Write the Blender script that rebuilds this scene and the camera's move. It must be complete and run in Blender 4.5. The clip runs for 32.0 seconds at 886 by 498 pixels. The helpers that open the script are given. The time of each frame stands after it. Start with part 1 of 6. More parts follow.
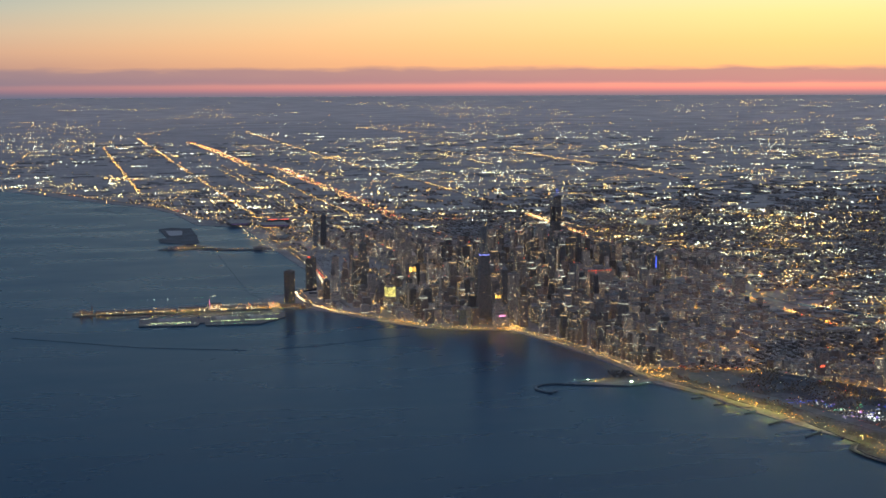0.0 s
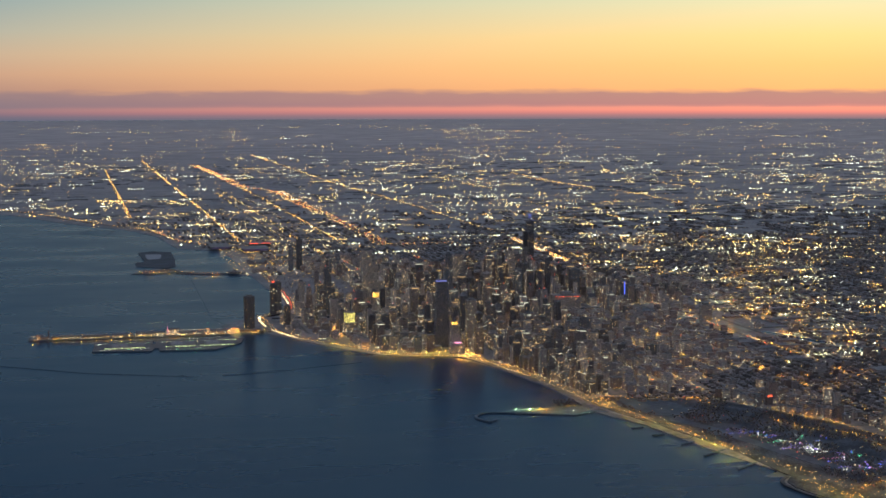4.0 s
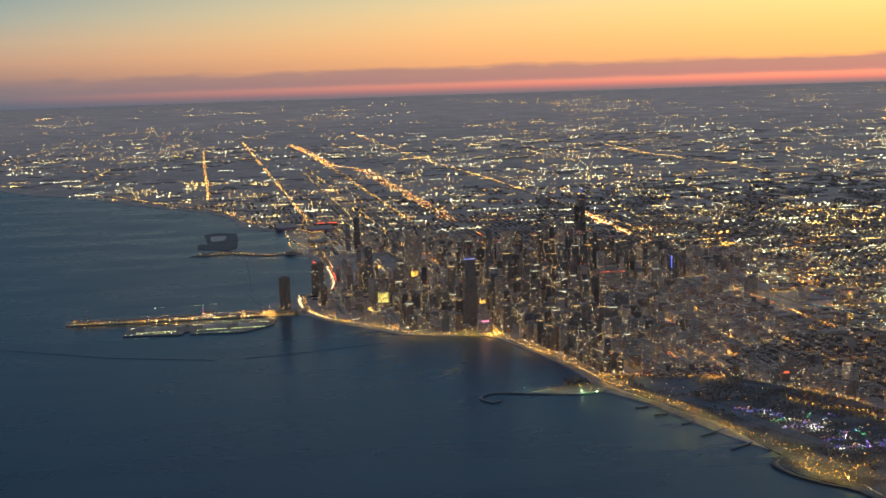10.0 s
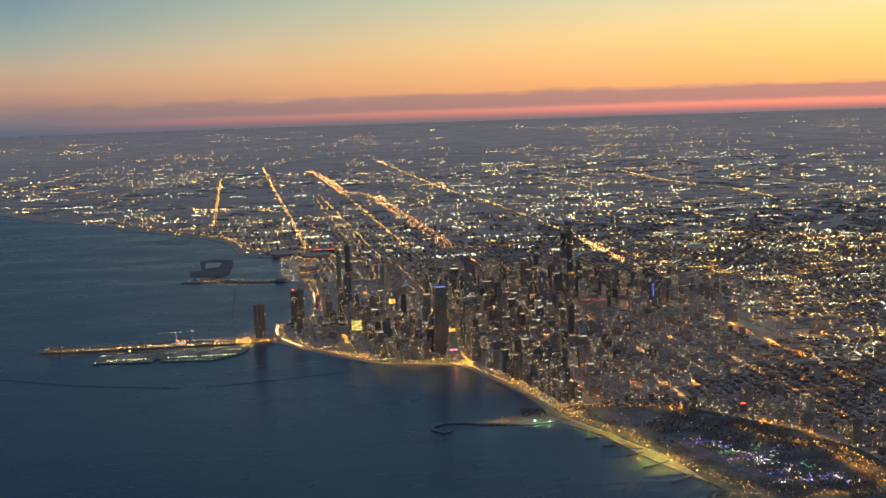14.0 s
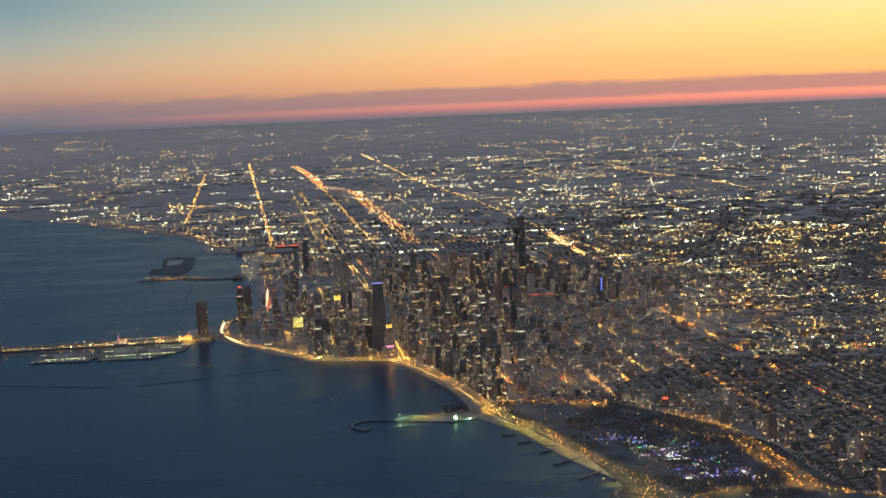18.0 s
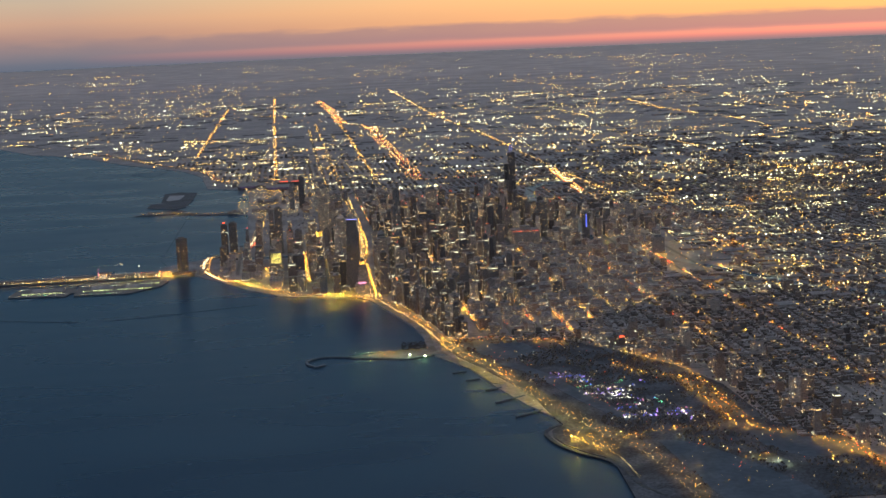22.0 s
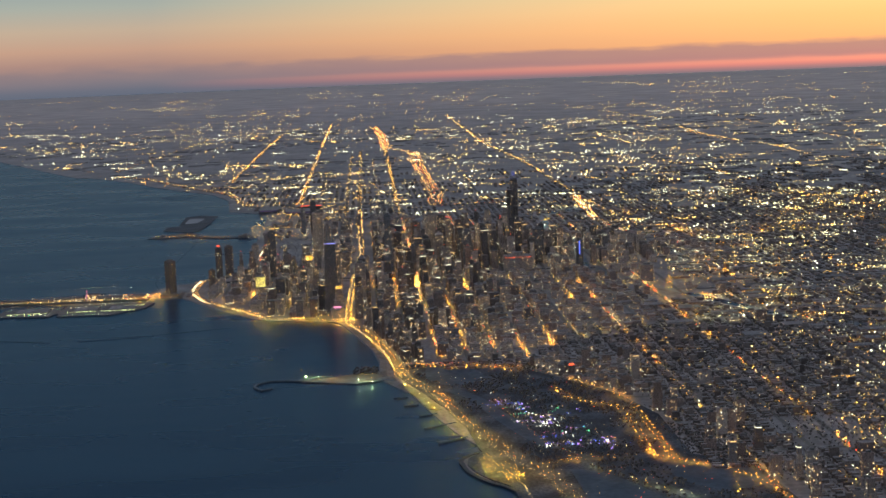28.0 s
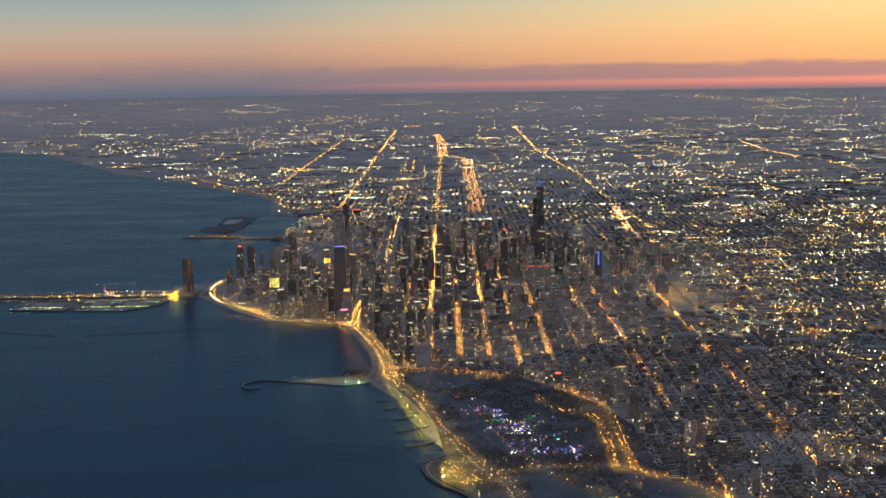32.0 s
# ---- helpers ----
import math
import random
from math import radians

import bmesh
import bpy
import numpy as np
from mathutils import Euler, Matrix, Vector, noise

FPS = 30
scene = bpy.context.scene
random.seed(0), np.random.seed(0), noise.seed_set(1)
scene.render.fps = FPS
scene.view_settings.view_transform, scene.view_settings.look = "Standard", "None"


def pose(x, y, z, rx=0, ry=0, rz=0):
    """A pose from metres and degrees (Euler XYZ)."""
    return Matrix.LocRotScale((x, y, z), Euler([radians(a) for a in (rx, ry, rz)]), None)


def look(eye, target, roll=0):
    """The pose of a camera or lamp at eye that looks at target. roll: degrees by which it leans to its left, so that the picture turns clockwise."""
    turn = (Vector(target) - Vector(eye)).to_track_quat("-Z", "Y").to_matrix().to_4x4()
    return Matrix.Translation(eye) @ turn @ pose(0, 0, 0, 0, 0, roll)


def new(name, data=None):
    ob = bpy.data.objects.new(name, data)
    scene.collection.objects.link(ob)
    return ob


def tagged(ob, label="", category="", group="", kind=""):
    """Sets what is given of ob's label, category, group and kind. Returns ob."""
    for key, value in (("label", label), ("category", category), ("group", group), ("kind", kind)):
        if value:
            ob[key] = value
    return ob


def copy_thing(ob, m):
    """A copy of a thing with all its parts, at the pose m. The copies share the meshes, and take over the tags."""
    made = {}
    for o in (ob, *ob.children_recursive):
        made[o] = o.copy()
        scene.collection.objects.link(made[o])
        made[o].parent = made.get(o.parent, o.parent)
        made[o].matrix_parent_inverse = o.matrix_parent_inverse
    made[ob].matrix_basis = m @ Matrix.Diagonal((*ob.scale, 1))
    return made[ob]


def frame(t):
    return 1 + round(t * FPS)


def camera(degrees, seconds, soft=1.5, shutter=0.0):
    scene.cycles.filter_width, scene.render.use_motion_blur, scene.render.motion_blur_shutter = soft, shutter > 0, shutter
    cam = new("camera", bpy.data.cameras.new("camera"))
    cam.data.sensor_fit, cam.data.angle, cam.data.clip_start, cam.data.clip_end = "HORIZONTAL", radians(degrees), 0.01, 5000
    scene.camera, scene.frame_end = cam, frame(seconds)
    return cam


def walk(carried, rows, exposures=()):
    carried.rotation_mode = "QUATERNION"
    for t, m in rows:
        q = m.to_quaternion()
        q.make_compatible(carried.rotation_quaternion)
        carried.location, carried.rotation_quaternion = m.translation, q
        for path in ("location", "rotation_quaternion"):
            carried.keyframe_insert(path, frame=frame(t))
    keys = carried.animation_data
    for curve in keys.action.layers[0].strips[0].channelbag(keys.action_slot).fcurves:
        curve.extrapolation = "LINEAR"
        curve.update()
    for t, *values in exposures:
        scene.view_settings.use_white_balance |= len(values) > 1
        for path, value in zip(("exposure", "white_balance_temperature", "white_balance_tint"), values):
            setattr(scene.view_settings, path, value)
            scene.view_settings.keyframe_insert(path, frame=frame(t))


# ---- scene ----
# A city on a lake shore, seen from an airliner at dusk. The plan is laid out in real metres
# (x east, y north, origin in the middle of downtown) and built at 1:20, so that the land up
# to the horizon lies inside the lens's reach of 5000 units.
S = 0.05
EARTH = 7430000.0


def gz(x, y):
    """Height of the sea-level surface of the round earth, in metres."""
    return -(x * x + y * y) / (2 * EARTH)


# ---- camera: seconds, east, north, height in metres, turn west of south, tilt, roll in degrees ----
FLIGHT = [
    (0, 2435.3, 9433.3, 1281.8, 13.493, -6.652, -0.270),
    (0.5, 2393.9, 9433.3, 1282.8, 13.263, -7.749, -0.853),
    (1, 2352.4, 9433.2, 1283.7, 13.027, -7.862, -0.908),
    (1.5, 2310.9, 9433.1, 1284.5, 12.816, -7.199, -0.419),
    (2, 2269.3, 9432.9, 1285.2, 12.706, -6.618, -0.230),
    (2.5, 2227.8, 9432.7, 1285.9, 12.711, -6.233, -0.133),
    (3, 2186.2, 9432.5, 1286.6, 12.723, -5.966, -0.135),
    (3.5, 2144.6, 9432.2, 1287.1, 12.733, -5.857, -0.158),
    (5.5, 1977.9, 9431.0, 1288.7, 12.155, -5.757, -0.152),
    (6, 1936.2, 9430.6, 1289.0, 11.434, -5.973, -0.376),
    (6.5, 1894.5, 9430.2, 1289.2, 10.833, -6.144, -0.511),
    (7, 1852.8, 9429.8, 1289.3, 10.375, -6.186, -0.543),
    (7.5, 1811.0, 9429.4, 1289.3, 10.107, -6.217, -0.596),
    (8, 1769.2, 9429.0, 1289.3, 9.995, -6.192, -0.587),
    (8.5, 1727.4, 9428.5, 1289.2, 9.612, -6.014, -0.826),
    (9, 1685.6, 9428.1, 1289.1, 8.935, -6.364, -1.379),
    (9.5, 1643.8, 9427.6, 1288.8, 8.390, -6.602, -1.703),
    (10, 1602.0, 9427.2, 1288.6, 8.043, -6.689, -1.874),
    (10.5, 1560.1, 9426.7, 1288.2, 7.673, -6.582, -1.900),
    (11, 1518.2, 9426.2, 1287.8, 7.214, -6.439, -1.929),
    (11.5, 1476.4, 9425.8, 1287.3, 6.926, -6.287, -1.958),
    (12, 1434.5, 9425.3, 1286.7, 6.692, -6.171, -2.144),
    (12.5, 1392.6, 9424.9, 1286.1, 6.647, -6.042, -1.968),
    (13, 1350.7, 9424.5, 1285.4, 6.679, -5.975, -2.194),
    (13.5, 1308.8, 9424.0, 1284.7, 6.709, -5.839, -1.991),
    (14, 1266.8, 9423.6, 1283.9, 6.701, -5.708, -1.926),
    (14.5, 1224.9, 9423.2, 1283.0, 6.696, -5.610, -1.968),
    (16.5, 1057.1, 9421.9, 1278.7, 6.638, -5.702, -2.557),
    (17, 1015.1, 9421.6, 1277.5, 6.627, -5.629, -2.452),
    (17.5, 973.2, 9421.3, 1276.2, 6.615, -5.806, -2.514),
    (18, 931.2, 9421.1, 1274.9, 6.504, -5.915, -2.445),
    (18.5, 889.2, 9420.9, 1273.4, 6.346, -5.898, -2.502),
    (19, 847.3, 9420.7, 1271.9, 6.241, -5.764, -2.418),
    (19.5, 805.3, 9420.6, 1270.3, 6.067, -5.900, -2.384),
    (20, 763.3, 9420.5, 1268.7, 5.429, -6.618, -2.493),
    (20.5, 721.3, 9420.5, 1267.0, 5.053, -7.262, -2.711),
    (21, 679.3, 9420.5, 1265.2, 4.859, -7.747, -2.520),
    (21.5, 637.4, 9420.5, 1263.3, 4.843, -8.065, -2.517),
    (22, 595.4, 9420.6, 1261.4, 4.829, -8.212, -2.464),
    (22.5, 553.4, 9420.8, 1259.4, 4.855, -8.180, -2.494),
    (23, 511.5, 9420.9, 1257.4, 4.834, -8.030, -2.500),
    (23.5, 469.5, 9421.2, 1255.2, 4.644, -7.943, -2.318),
    (24, 427.5, 9421.5, 1253.0, 4.556, -7.835, -2.420),
    (24.5, 385.6, 9421.8, 1250.7, 4.352, -7.722, -2.426),
    (26.5, 217.8, 9423.8, 1240.9, 3.042, -7.567, -2.164),
    (27, 175.9, 9424.5, 1238.3, 2.876, -7.442, -2.126),
    (27.5, 134.0, 9425.2, 1235.6, 2.326, -7.235, -1.893),
    (28, 92.1, 9426.0, 1232.8, 1.863, -7.126, -2.236),
    (28.5, 50.2, 9426.9, 1229.9, 1.210, -6.908, -2.246),
    (29, 8.3, 9427.9, 1227.0, 0.581, -6.688, -2.155),
    (29.5, -33.6, 9428.9, 1224.0, 0.126, -6.568, -2.261),
    (30, -75.4, 9430.0, 1221.0, -0.124, -6.457, -2.268),
    (30.5, -117.3, 9431.2, 1217.8, -0.580, -6.337, -2.305),
    (31, -159.1, 9432.5, 1214.6, -0.918, -6.366, -1.924),
    (31.5, -200.9, 9433.8, 1211.3, -1.038, -6.516, -1.497),
    (32, -242.7, 9435.3, 1208.0, -1.017, -6.714, -0.936),
]


def flight_pose(x, y, z, turn, tilt, roll):
    a, b = radians(turn), radians(tilt)
    eye = Vector((x, y, z)) * S
    ahead = Vector((-math.sin(a) * math.cos(b), -math.cos(a) * math.cos(b), math.sin(b)))
    return look(eye, eye + ahead, roll)


cam = camera(31.706, 32.0, 1.6)
walk(cam, [(t, flight_pose(*r)) for t, *r in FLIGHT], [(0.0, 0.52, 5850, 10), (0.5, 0.75, 5950, 10), (1.0, 0.84, 6200, 10), (1.5, 0.53, 6600, 10), (2.0, 0.34, 6750, 10), (3.0, 0.34, 6000, 10), (6.0, 0.46, 6250, 10), (8.0, 0.45, 6650, 10), (10.0, 0.44, 6750, 10), (13.0, 0.4, 6650, 10), (16.0, 0.43, 6550, 10), (20.0, 0.53, 6500, 10), (22.0, 0.6, 6650, 10), (25.0, 0.6, 6700, 10), (28.0, 0.48, 6550, 10), (32.0, 0.45, 6350, 10)])

# ---- world: afterglow of a winter sunset, a low cloud bank over the horizon ----
SUNSET = radians(240)
world = bpy.data.worlds.new("dusk")
scene.world = world
world.use_nodes = True
wt = world.node_tree
wt.nodes.clear()


def wn(kind, **kw):
    n = wt.nodes.new(kind)
    for k, v in kw.items():
        if k == "op":
            n.operation = v
    return n


def wmath(op, a, b=None, c=None, clamp=False):
    n = wn("ShaderNodeMath", op=op)
    n.use_clamp = clamp
    for i, v in enumerate((a, b, c)):
        if v is None:
            continue
        if isinstance(v, (int, float)):
            n.inputs[i].default_value = v
        else:
            wt.links.new(v, n.inputs[i])
    return n.outputs[0]


def srgb(r, g, b):
    f = lambda c: (c / 255 / 12.92) if c < 10 else ((c / 255 + 0.055) / 1.055) ** 2.4
    return (f(r), f(g), f(b), 1.0)


def level(deg):
    return ((math.sin(radians(deg)) + 0.04) / 1.04) ** 0.4


def sky_ramp(value, stops):
    n = wn("ShaderNodeValToRGB")
    e = n.color_ramp.elements
    while len(e) < len(stops):
        e.new(0.5)
    for el, (deg, col) in zip(e, stops):
        el.position = level(deg)
        el.color = srgb(*col)
    wt.links.new(value, n.inputs[0])
    return n.outputs[0]


coord = wn("ShaderNodeTexCoord").outputs["Generated"]
norm = wn("ShaderNodeVectorMath", op="NORMALIZE")
wt.links.new(coord, norm.inputs[0])
sep = wn("ShaderNodeSeparateXYZ")
wt.links.new(norm.outputs[0], sep.inputs[0])
flat = wmath("SQRT", wmath("ADD", wmath("MULTIPLY", sep.outputs[0], sep.outputs[0]), wmath("MULTIPLY", sep.outputs[1], sep.outputs[1])))
toward = wmath("DIVIDE", wmath("ADD", wmath("MULTIPLY", sep.outputs[0], math.sin(SUNSET)), wmath("MULTIPLY", sep.outputs[1], math.cos(SUNSET))), wmath("ADD", flat, 0.0001))
west = wmath("MULTIPLY", wmath("SUBTRACT", toward, 0.37), 1 / 0.46, clamp=True)
# ragged edge of the cloud bank
squash = wn("ShaderNodeMapping")
squash.inputs["Scale"].default_value = (28, 28, 160)
wt.links.new(norm.outputs[0], squash.inputs[0])
rag = wn("ShaderNodeTexNoise")
rag.inputs["Scale"].default_value = 1.0
rag.inputs["Detail"].default_value = 5
wt.links.new(squash.outputs[0], rag.inputs["Vector"])
near_edge = wmath("SUBTRACT", 1.0, wmath("MULTIPLY", wmath("ABSOLUTE", wmath("ADD", sep.outputs[2], 0.003)), 105), clamp=True)
height = wmath("ADD", sep.outputs[2], wmath("MULTIPLY", wmath("MULTIPLY", wmath("SUBTRACT", rag.outputs[0], 0.5), 0.009), near_edge))
lift = wmath("POWER", wmath("MAXIMUM", wmath("DIVIDE", wmath("ADD", height, 0.04), 1.04), 0.0), 0.4)
# unseen overhead stops brightened to light the ground; lower ones kept dark for water
SKY_EAST = [(-2.2, (80, 90, 106)), (-1.1, (84, 92, 107)), (-0.85, (92, 96, 109)), (-0.55, (112, 105, 112)), (-0.25, (128, 111, 112)), (0.1, (150, 121, 112)),
            (0.6, (172, 138, 118)), (1.3, (170, 151, 131)), (2.1, (147, 152, 143)), (3.2, (118, 139, 144)), (5, (92, 118, 134)), (8, (63, 94, 116)), (14, (48, 77, 102)), (26, (55, 81, 107)), (45, (140, 147, 162)), (80, (184, 187, 196))]
SKY_WEST = [(-2.2, (108, 100, 106)), (-1.12, (120, 104, 108)), (-1.0, (138, 110, 111)), (-0.9, (178, 119, 112)), (-0.8, (226, 130, 112)), (-0.67, (252, 150, 116)), (-0.55, (186, 126, 114)), (-0.1, (184, 132, 113)),
            (0.02, (252, 176, 104)), (0.9, (255, 190, 110)), (1.9, (252, 206, 126)), (3.2, (226, 213, 160)), (5, (188, 202, 184)), (8, (119, 142, 149)), (14, (66, 91, 116)), (26, (60, 82, 110)), (45, (142, 147, 160)), (80, (184, 187, 196))]
mixed = wn("ShaderNodeMix")
mixed.data_type = "RGBA"
wt.links.new(west, mixed.inputs["Factor"])
wt.links.new(sky_ramp(lift, SKY_EAST), mixed.inputs["A"])
wt.links.new(sky_ramp(lift, SKY_WEST), mixed.inputs["B"])
back = wn("ShaderNodeBackground")
back.inputs["Strength"].default_value = 1.0
wt.links.new(mixed.outputs["Result"], back.inputs["Color"])
wt.links.new(back.outputs[0], wn("ShaderNodeOutputWorld").inputs["Surface"])

# the last light from below the south-western horizon
glow = bpy.data.lights.new("afterglow", "SUN")
glow.energy, glow.angle, glow.color = 0.12, radians(12), (1.0, 0.62, 0.4)
lamp = new("afterglow", glow)
lamp.matrix_world = look((0, 0, 0), (-math.sin(SUNSET), -math.cos(SUNSET), -math.sin(radians(4))))


# ---- materials ----
def material(name, base, rough=0.8, vary=0.3, scale=8.0, second=None, second_scale=0.6, metal=0.0, by="pos", bump=0.0, island=0.0, spec=0.25):
    """Plain surface with variation at two scales; island: spread of brightness from piece to piece."""
    m = bpy.data.materials.new(name)
    m.use_nodes = True
    nt = m.node_tree
    bsdf = nt.nodes["Principled BSDF"]
    bsdf.inputs["Roughness"].default_value = rough
    bsdf.inputs["Metallic"].default_value = metal
    bsdf.inputs["Specular IOR Level"].default_value = spec
    geo = nt.nodes.new("ShaderNodeNewGeometry")

    def fac(sc, detail):
        n = nt.nodes.new("ShaderNodeTexNoise")
        n.inputs["Scale"].default_value = sc
        n.inputs["Detail"].default_value = detail
        nt.links.new(geo.outputs["Position"], n.inputs["Vector"])
        return n.outputs[0]

    def mix(kind, f, a, b):
        n = nt.nodes.new("ShaderNodeMix")
        n.data_type, n.blend_type = "RGBA", kind
        for sock, v in (("Factor", f), ("A", a), ("B", b)):
            if isinstance(v, (int, float)):
                n.inputs[sock].default_value = v
            elif isinstance(v, tuple):
                n.inputs[sock].default_value = (*v[:3], 1)
            else:
                nt.links.new(v, n.inputs[sock])
        return n.outputs["Result"]

    col = base
    if second:
        r = nt.nodes.new("ShaderNodeMapRange")
        r.inputs["From Min"].default_value, r.inputs["From Max"].default_value = 0.42, 0.62
        nt.links.new(fac(second_scale, 3), r.inputs["Value"])
        col = mix("MIX", r.outputs[0], base, second)
    g = nt.nodes.new("ShaderNodeMapRange")
    g.inputs["From Min"].default_value, g.inputs["From Max"].default_value = 0.3, 0.7
    g.inputs["To Min"].default_value, g.inputs["To Max"].default_value = 1 - vary, 1 + vary
    grain = fac(scale, 4)
    nt.links.new(grain, g.inputs["Value"])
    col = mix("MULTIPLY", 1.0, col, g.outputs[0])
    if island:
        h = nt.nodes.new("ShaderNodeMapRange")
        h.inputs["To Min"].default_value, h.inputs["To Max"].default_value = 1 - island, 1 + island
        if by == "object":
            nt.links.new(nt.nodes.new("ShaderNodeObjectInfo").outputs["Random"], h.inputs["Value"])
        else:
            nt.links.new(geo.outputs["Random Per Island"], h.inputs["Value"])
        col = mix("MULTIPLY", 1.0, col, h.outputs[0])
    nt.links.new(col, bsdf.inputs["Base Color"])
    if bump:
        b = nt.nodes.new("ShaderNodeBump")
        b.inputs["Strength"].default_value = bump
        b.inputs["Distance"].default_value = 0.05
        nt.links.new(grain, b.inputs["Height"])
        nt.links.new(b.outputs[0], bsdf.inputs["Normal"])
    return m


def lamp_material(name, colour, strength, spread=0.6, lights=False):
    """Glowing lamp glass; every lamp a little brighter or dimmer than the next."""
    m = bpy.data.materials.new(name)
    m.use_nodes = True
    nt = m.node_tree
    nt.nodes.clear()
    em = nt.nodes.new("ShaderNodeEmission")
    em.inputs["Color"].default_value = (*colour, 1)
    geo = nt.nodes.new("ShaderNodeNewGeometry")
    r = nt.nodes.new("ShaderNodeMapRange")
    r.inputs["To Min"].default_value, r.inputs["To Max"].default_value = strength * (1 - spread), strength * (1 + 2.2 * spread)
    few = nt.nodes.new("ShaderNodeMath")
    few.operation = "POWER"
    few.inputs[1].default_value = 2.6
    nt.links.new(geo.outputs["Random Per Island"], few.inputs[0])
    nt.links.new(few.outputs[0], r.inputs["Value"])
    nt.links.new(r.outputs[0], em.inputs["Strength"])
    nt.links.new(em.outputs[0], nt.nodes.new("ShaderNodeOutputMaterial").inputs["Surface"])
    m.cycles.emission_sampling = "FRONT" if lights else "NONE"
    return m


def facade_material(name, wall, glass, storey=3.8, bay=3.2, rough=0.5):
    """Storeys and bays of a far facade: dark panes in a wall, in the colours of one building."""
    m = material(name, tuple(1.2 * c for c in wall), rough, 0.2, 3.0, island=0.35, by="object")
    nt = m.node_tree
    bsdf = nt.nodes["Principled BSDF"]
    source = bsdf.inputs["Base Color"].links[0].from_socket
    geo = nt.nodes.new("ShaderNodeNewGeometry")
    sepn = nt.nodes.new("ShaderNodeSeparateXYZ")
    nt.links.new(geo.outputs["Position"], sepn.inputs[0])

    def mm(op, a, b):
        n = nt.nodes.new("ShaderNodeMath")
        n.operation = op
        for i, v in enumerate((a, b)):
            if isinstance(v, (int, float)):
                n.inputs[i].default_value = v
            else:
                nt.links.new(v, n.inputs[i])
        return n.outputs[0]

    row = mm("LESS_THAN", mm("FRACT", mm("DIVIDE", sepn.outputs[2], storey * S), 0), 0.55)
    col = mm("LESS_THAN", mm("FRACT", mm("DIVIDE", mm("ADD", sepn.outputs[0], sepn.outputs[1]), bay * S), 0), 0.62)
    pane = mm("MULTIPLY", row, col)
    n = nt.nodes.new("ShaderNodeMix")
    n.data_type = "RGBA"
    nt.links.new(pane, n.inputs["Factor"])
    nt.links.new(source, n.inputs["A"])
    n.inputs["B"].default_value = (*glass, 1)
    nt.links.new(n.outputs["Result"], bsdf.inputs["Base Color"])
    nt.links.new(mm("SUBTRACT", rough + 0.2, mm("MULTIPLY", pane, rough)), bsdf.inputs["Roughness"])
    return m


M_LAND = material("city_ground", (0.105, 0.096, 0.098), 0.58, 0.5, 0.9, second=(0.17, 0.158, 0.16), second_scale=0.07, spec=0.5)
# distance haze put into the ground colour: paler the farther from downtown
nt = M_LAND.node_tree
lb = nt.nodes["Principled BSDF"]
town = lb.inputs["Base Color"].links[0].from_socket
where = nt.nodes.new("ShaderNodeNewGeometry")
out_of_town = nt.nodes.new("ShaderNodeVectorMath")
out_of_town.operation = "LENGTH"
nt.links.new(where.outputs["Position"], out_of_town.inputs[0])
haze_range = nt.nodes.new("ShaderNodeMapRange")
haze_range.inputs["From Min"].default_value, haze_range.inputs["From Max"].default_value = 2500 * S, 34000 * S
nt.links.new(out_of_town.outputs["Value"], haze_range.inputs["Value"])
# snow: the pale far tone mixed over the town's, in place of haze
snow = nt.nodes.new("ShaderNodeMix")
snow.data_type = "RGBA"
nt.links.new(haze_range.outputs[0], snow.inputs["Factor"])
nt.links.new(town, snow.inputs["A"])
haze_tones = nt.nodes.new("ShaderNodeMix")
haze_tones.data_type = "RGBA"
haze_tones.inputs["A"].default_value = (0.27, 0.225, 0.216, 1)
haze_tones.inputs["B"].default_value = (0.38, 0.318, 0.305, 1)
far_mottle = nt.nodes.new("ShaderNodeTexNoise")
far_mottle.inputs["Scale"].default_value = 0.022
far_mottle.inputs["Detail"].default_value = 6
nt.links.new(where.outputs["Position"], far_mottle.inputs["Vector"])
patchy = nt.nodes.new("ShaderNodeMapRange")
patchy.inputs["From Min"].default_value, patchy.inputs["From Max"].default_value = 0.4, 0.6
nt.links.new(far_mottle.outputs[0], patchy.inputs["Value"])
nt.links.new(patchy.outputs[0], haze_tones.inputs["Factor"])
nt.links.new(haze_tones.outputs["Result"], snow.inputs["B"])
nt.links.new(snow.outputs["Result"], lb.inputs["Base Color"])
M_PARK = material("winter_grass_with_snow", (0.045, 0.05, 0.06), 0.95, 0.45, 2.0, second=(0.078, 0.088, 0.106), second_scale=0.2, spec=0.1)
M_ISLAND = material("snowy_dune_grass", (0.05, 0.056, 0.066), 0.9, 0.4, 3.0, second=(0.07, 0.08, 0.096), second_scale=0.15)
M_SNOW = material("old_snow_on_ice", (0.22, 0.235, 0.26), 0.9, 0.15, 2.0)
M_ICE = material("snowy_ice", (0.04, 0.058, 0.082), 0.85, 0.2, 1.0, second=(0.058, 0.08, 0.108), second_scale=0.2)
M_SAND = material("wet_winter_sand", (0.12, 0.11, 0.092), 0.85, 0.25, 3.0, second=(0.17, 0.168, 0.165), second_scale=0.3)
M_STONE = material("breakwater_stone", (0.1, 0.125, 0.15), 0.9, 0.5, 12.0, bump=0.4)
M_REVET = material("wet_revetment_stone", (0.035, 0.042, 0.05), 0.6, 0.4, 9.0, bump=0.3)
M_ASPHALT = material("asphalt", (0.1, 0.095, 0.092), 0.75, 0.25, 6.0, second=(0.13, 0.122, 0.118), second_scale=0.8)
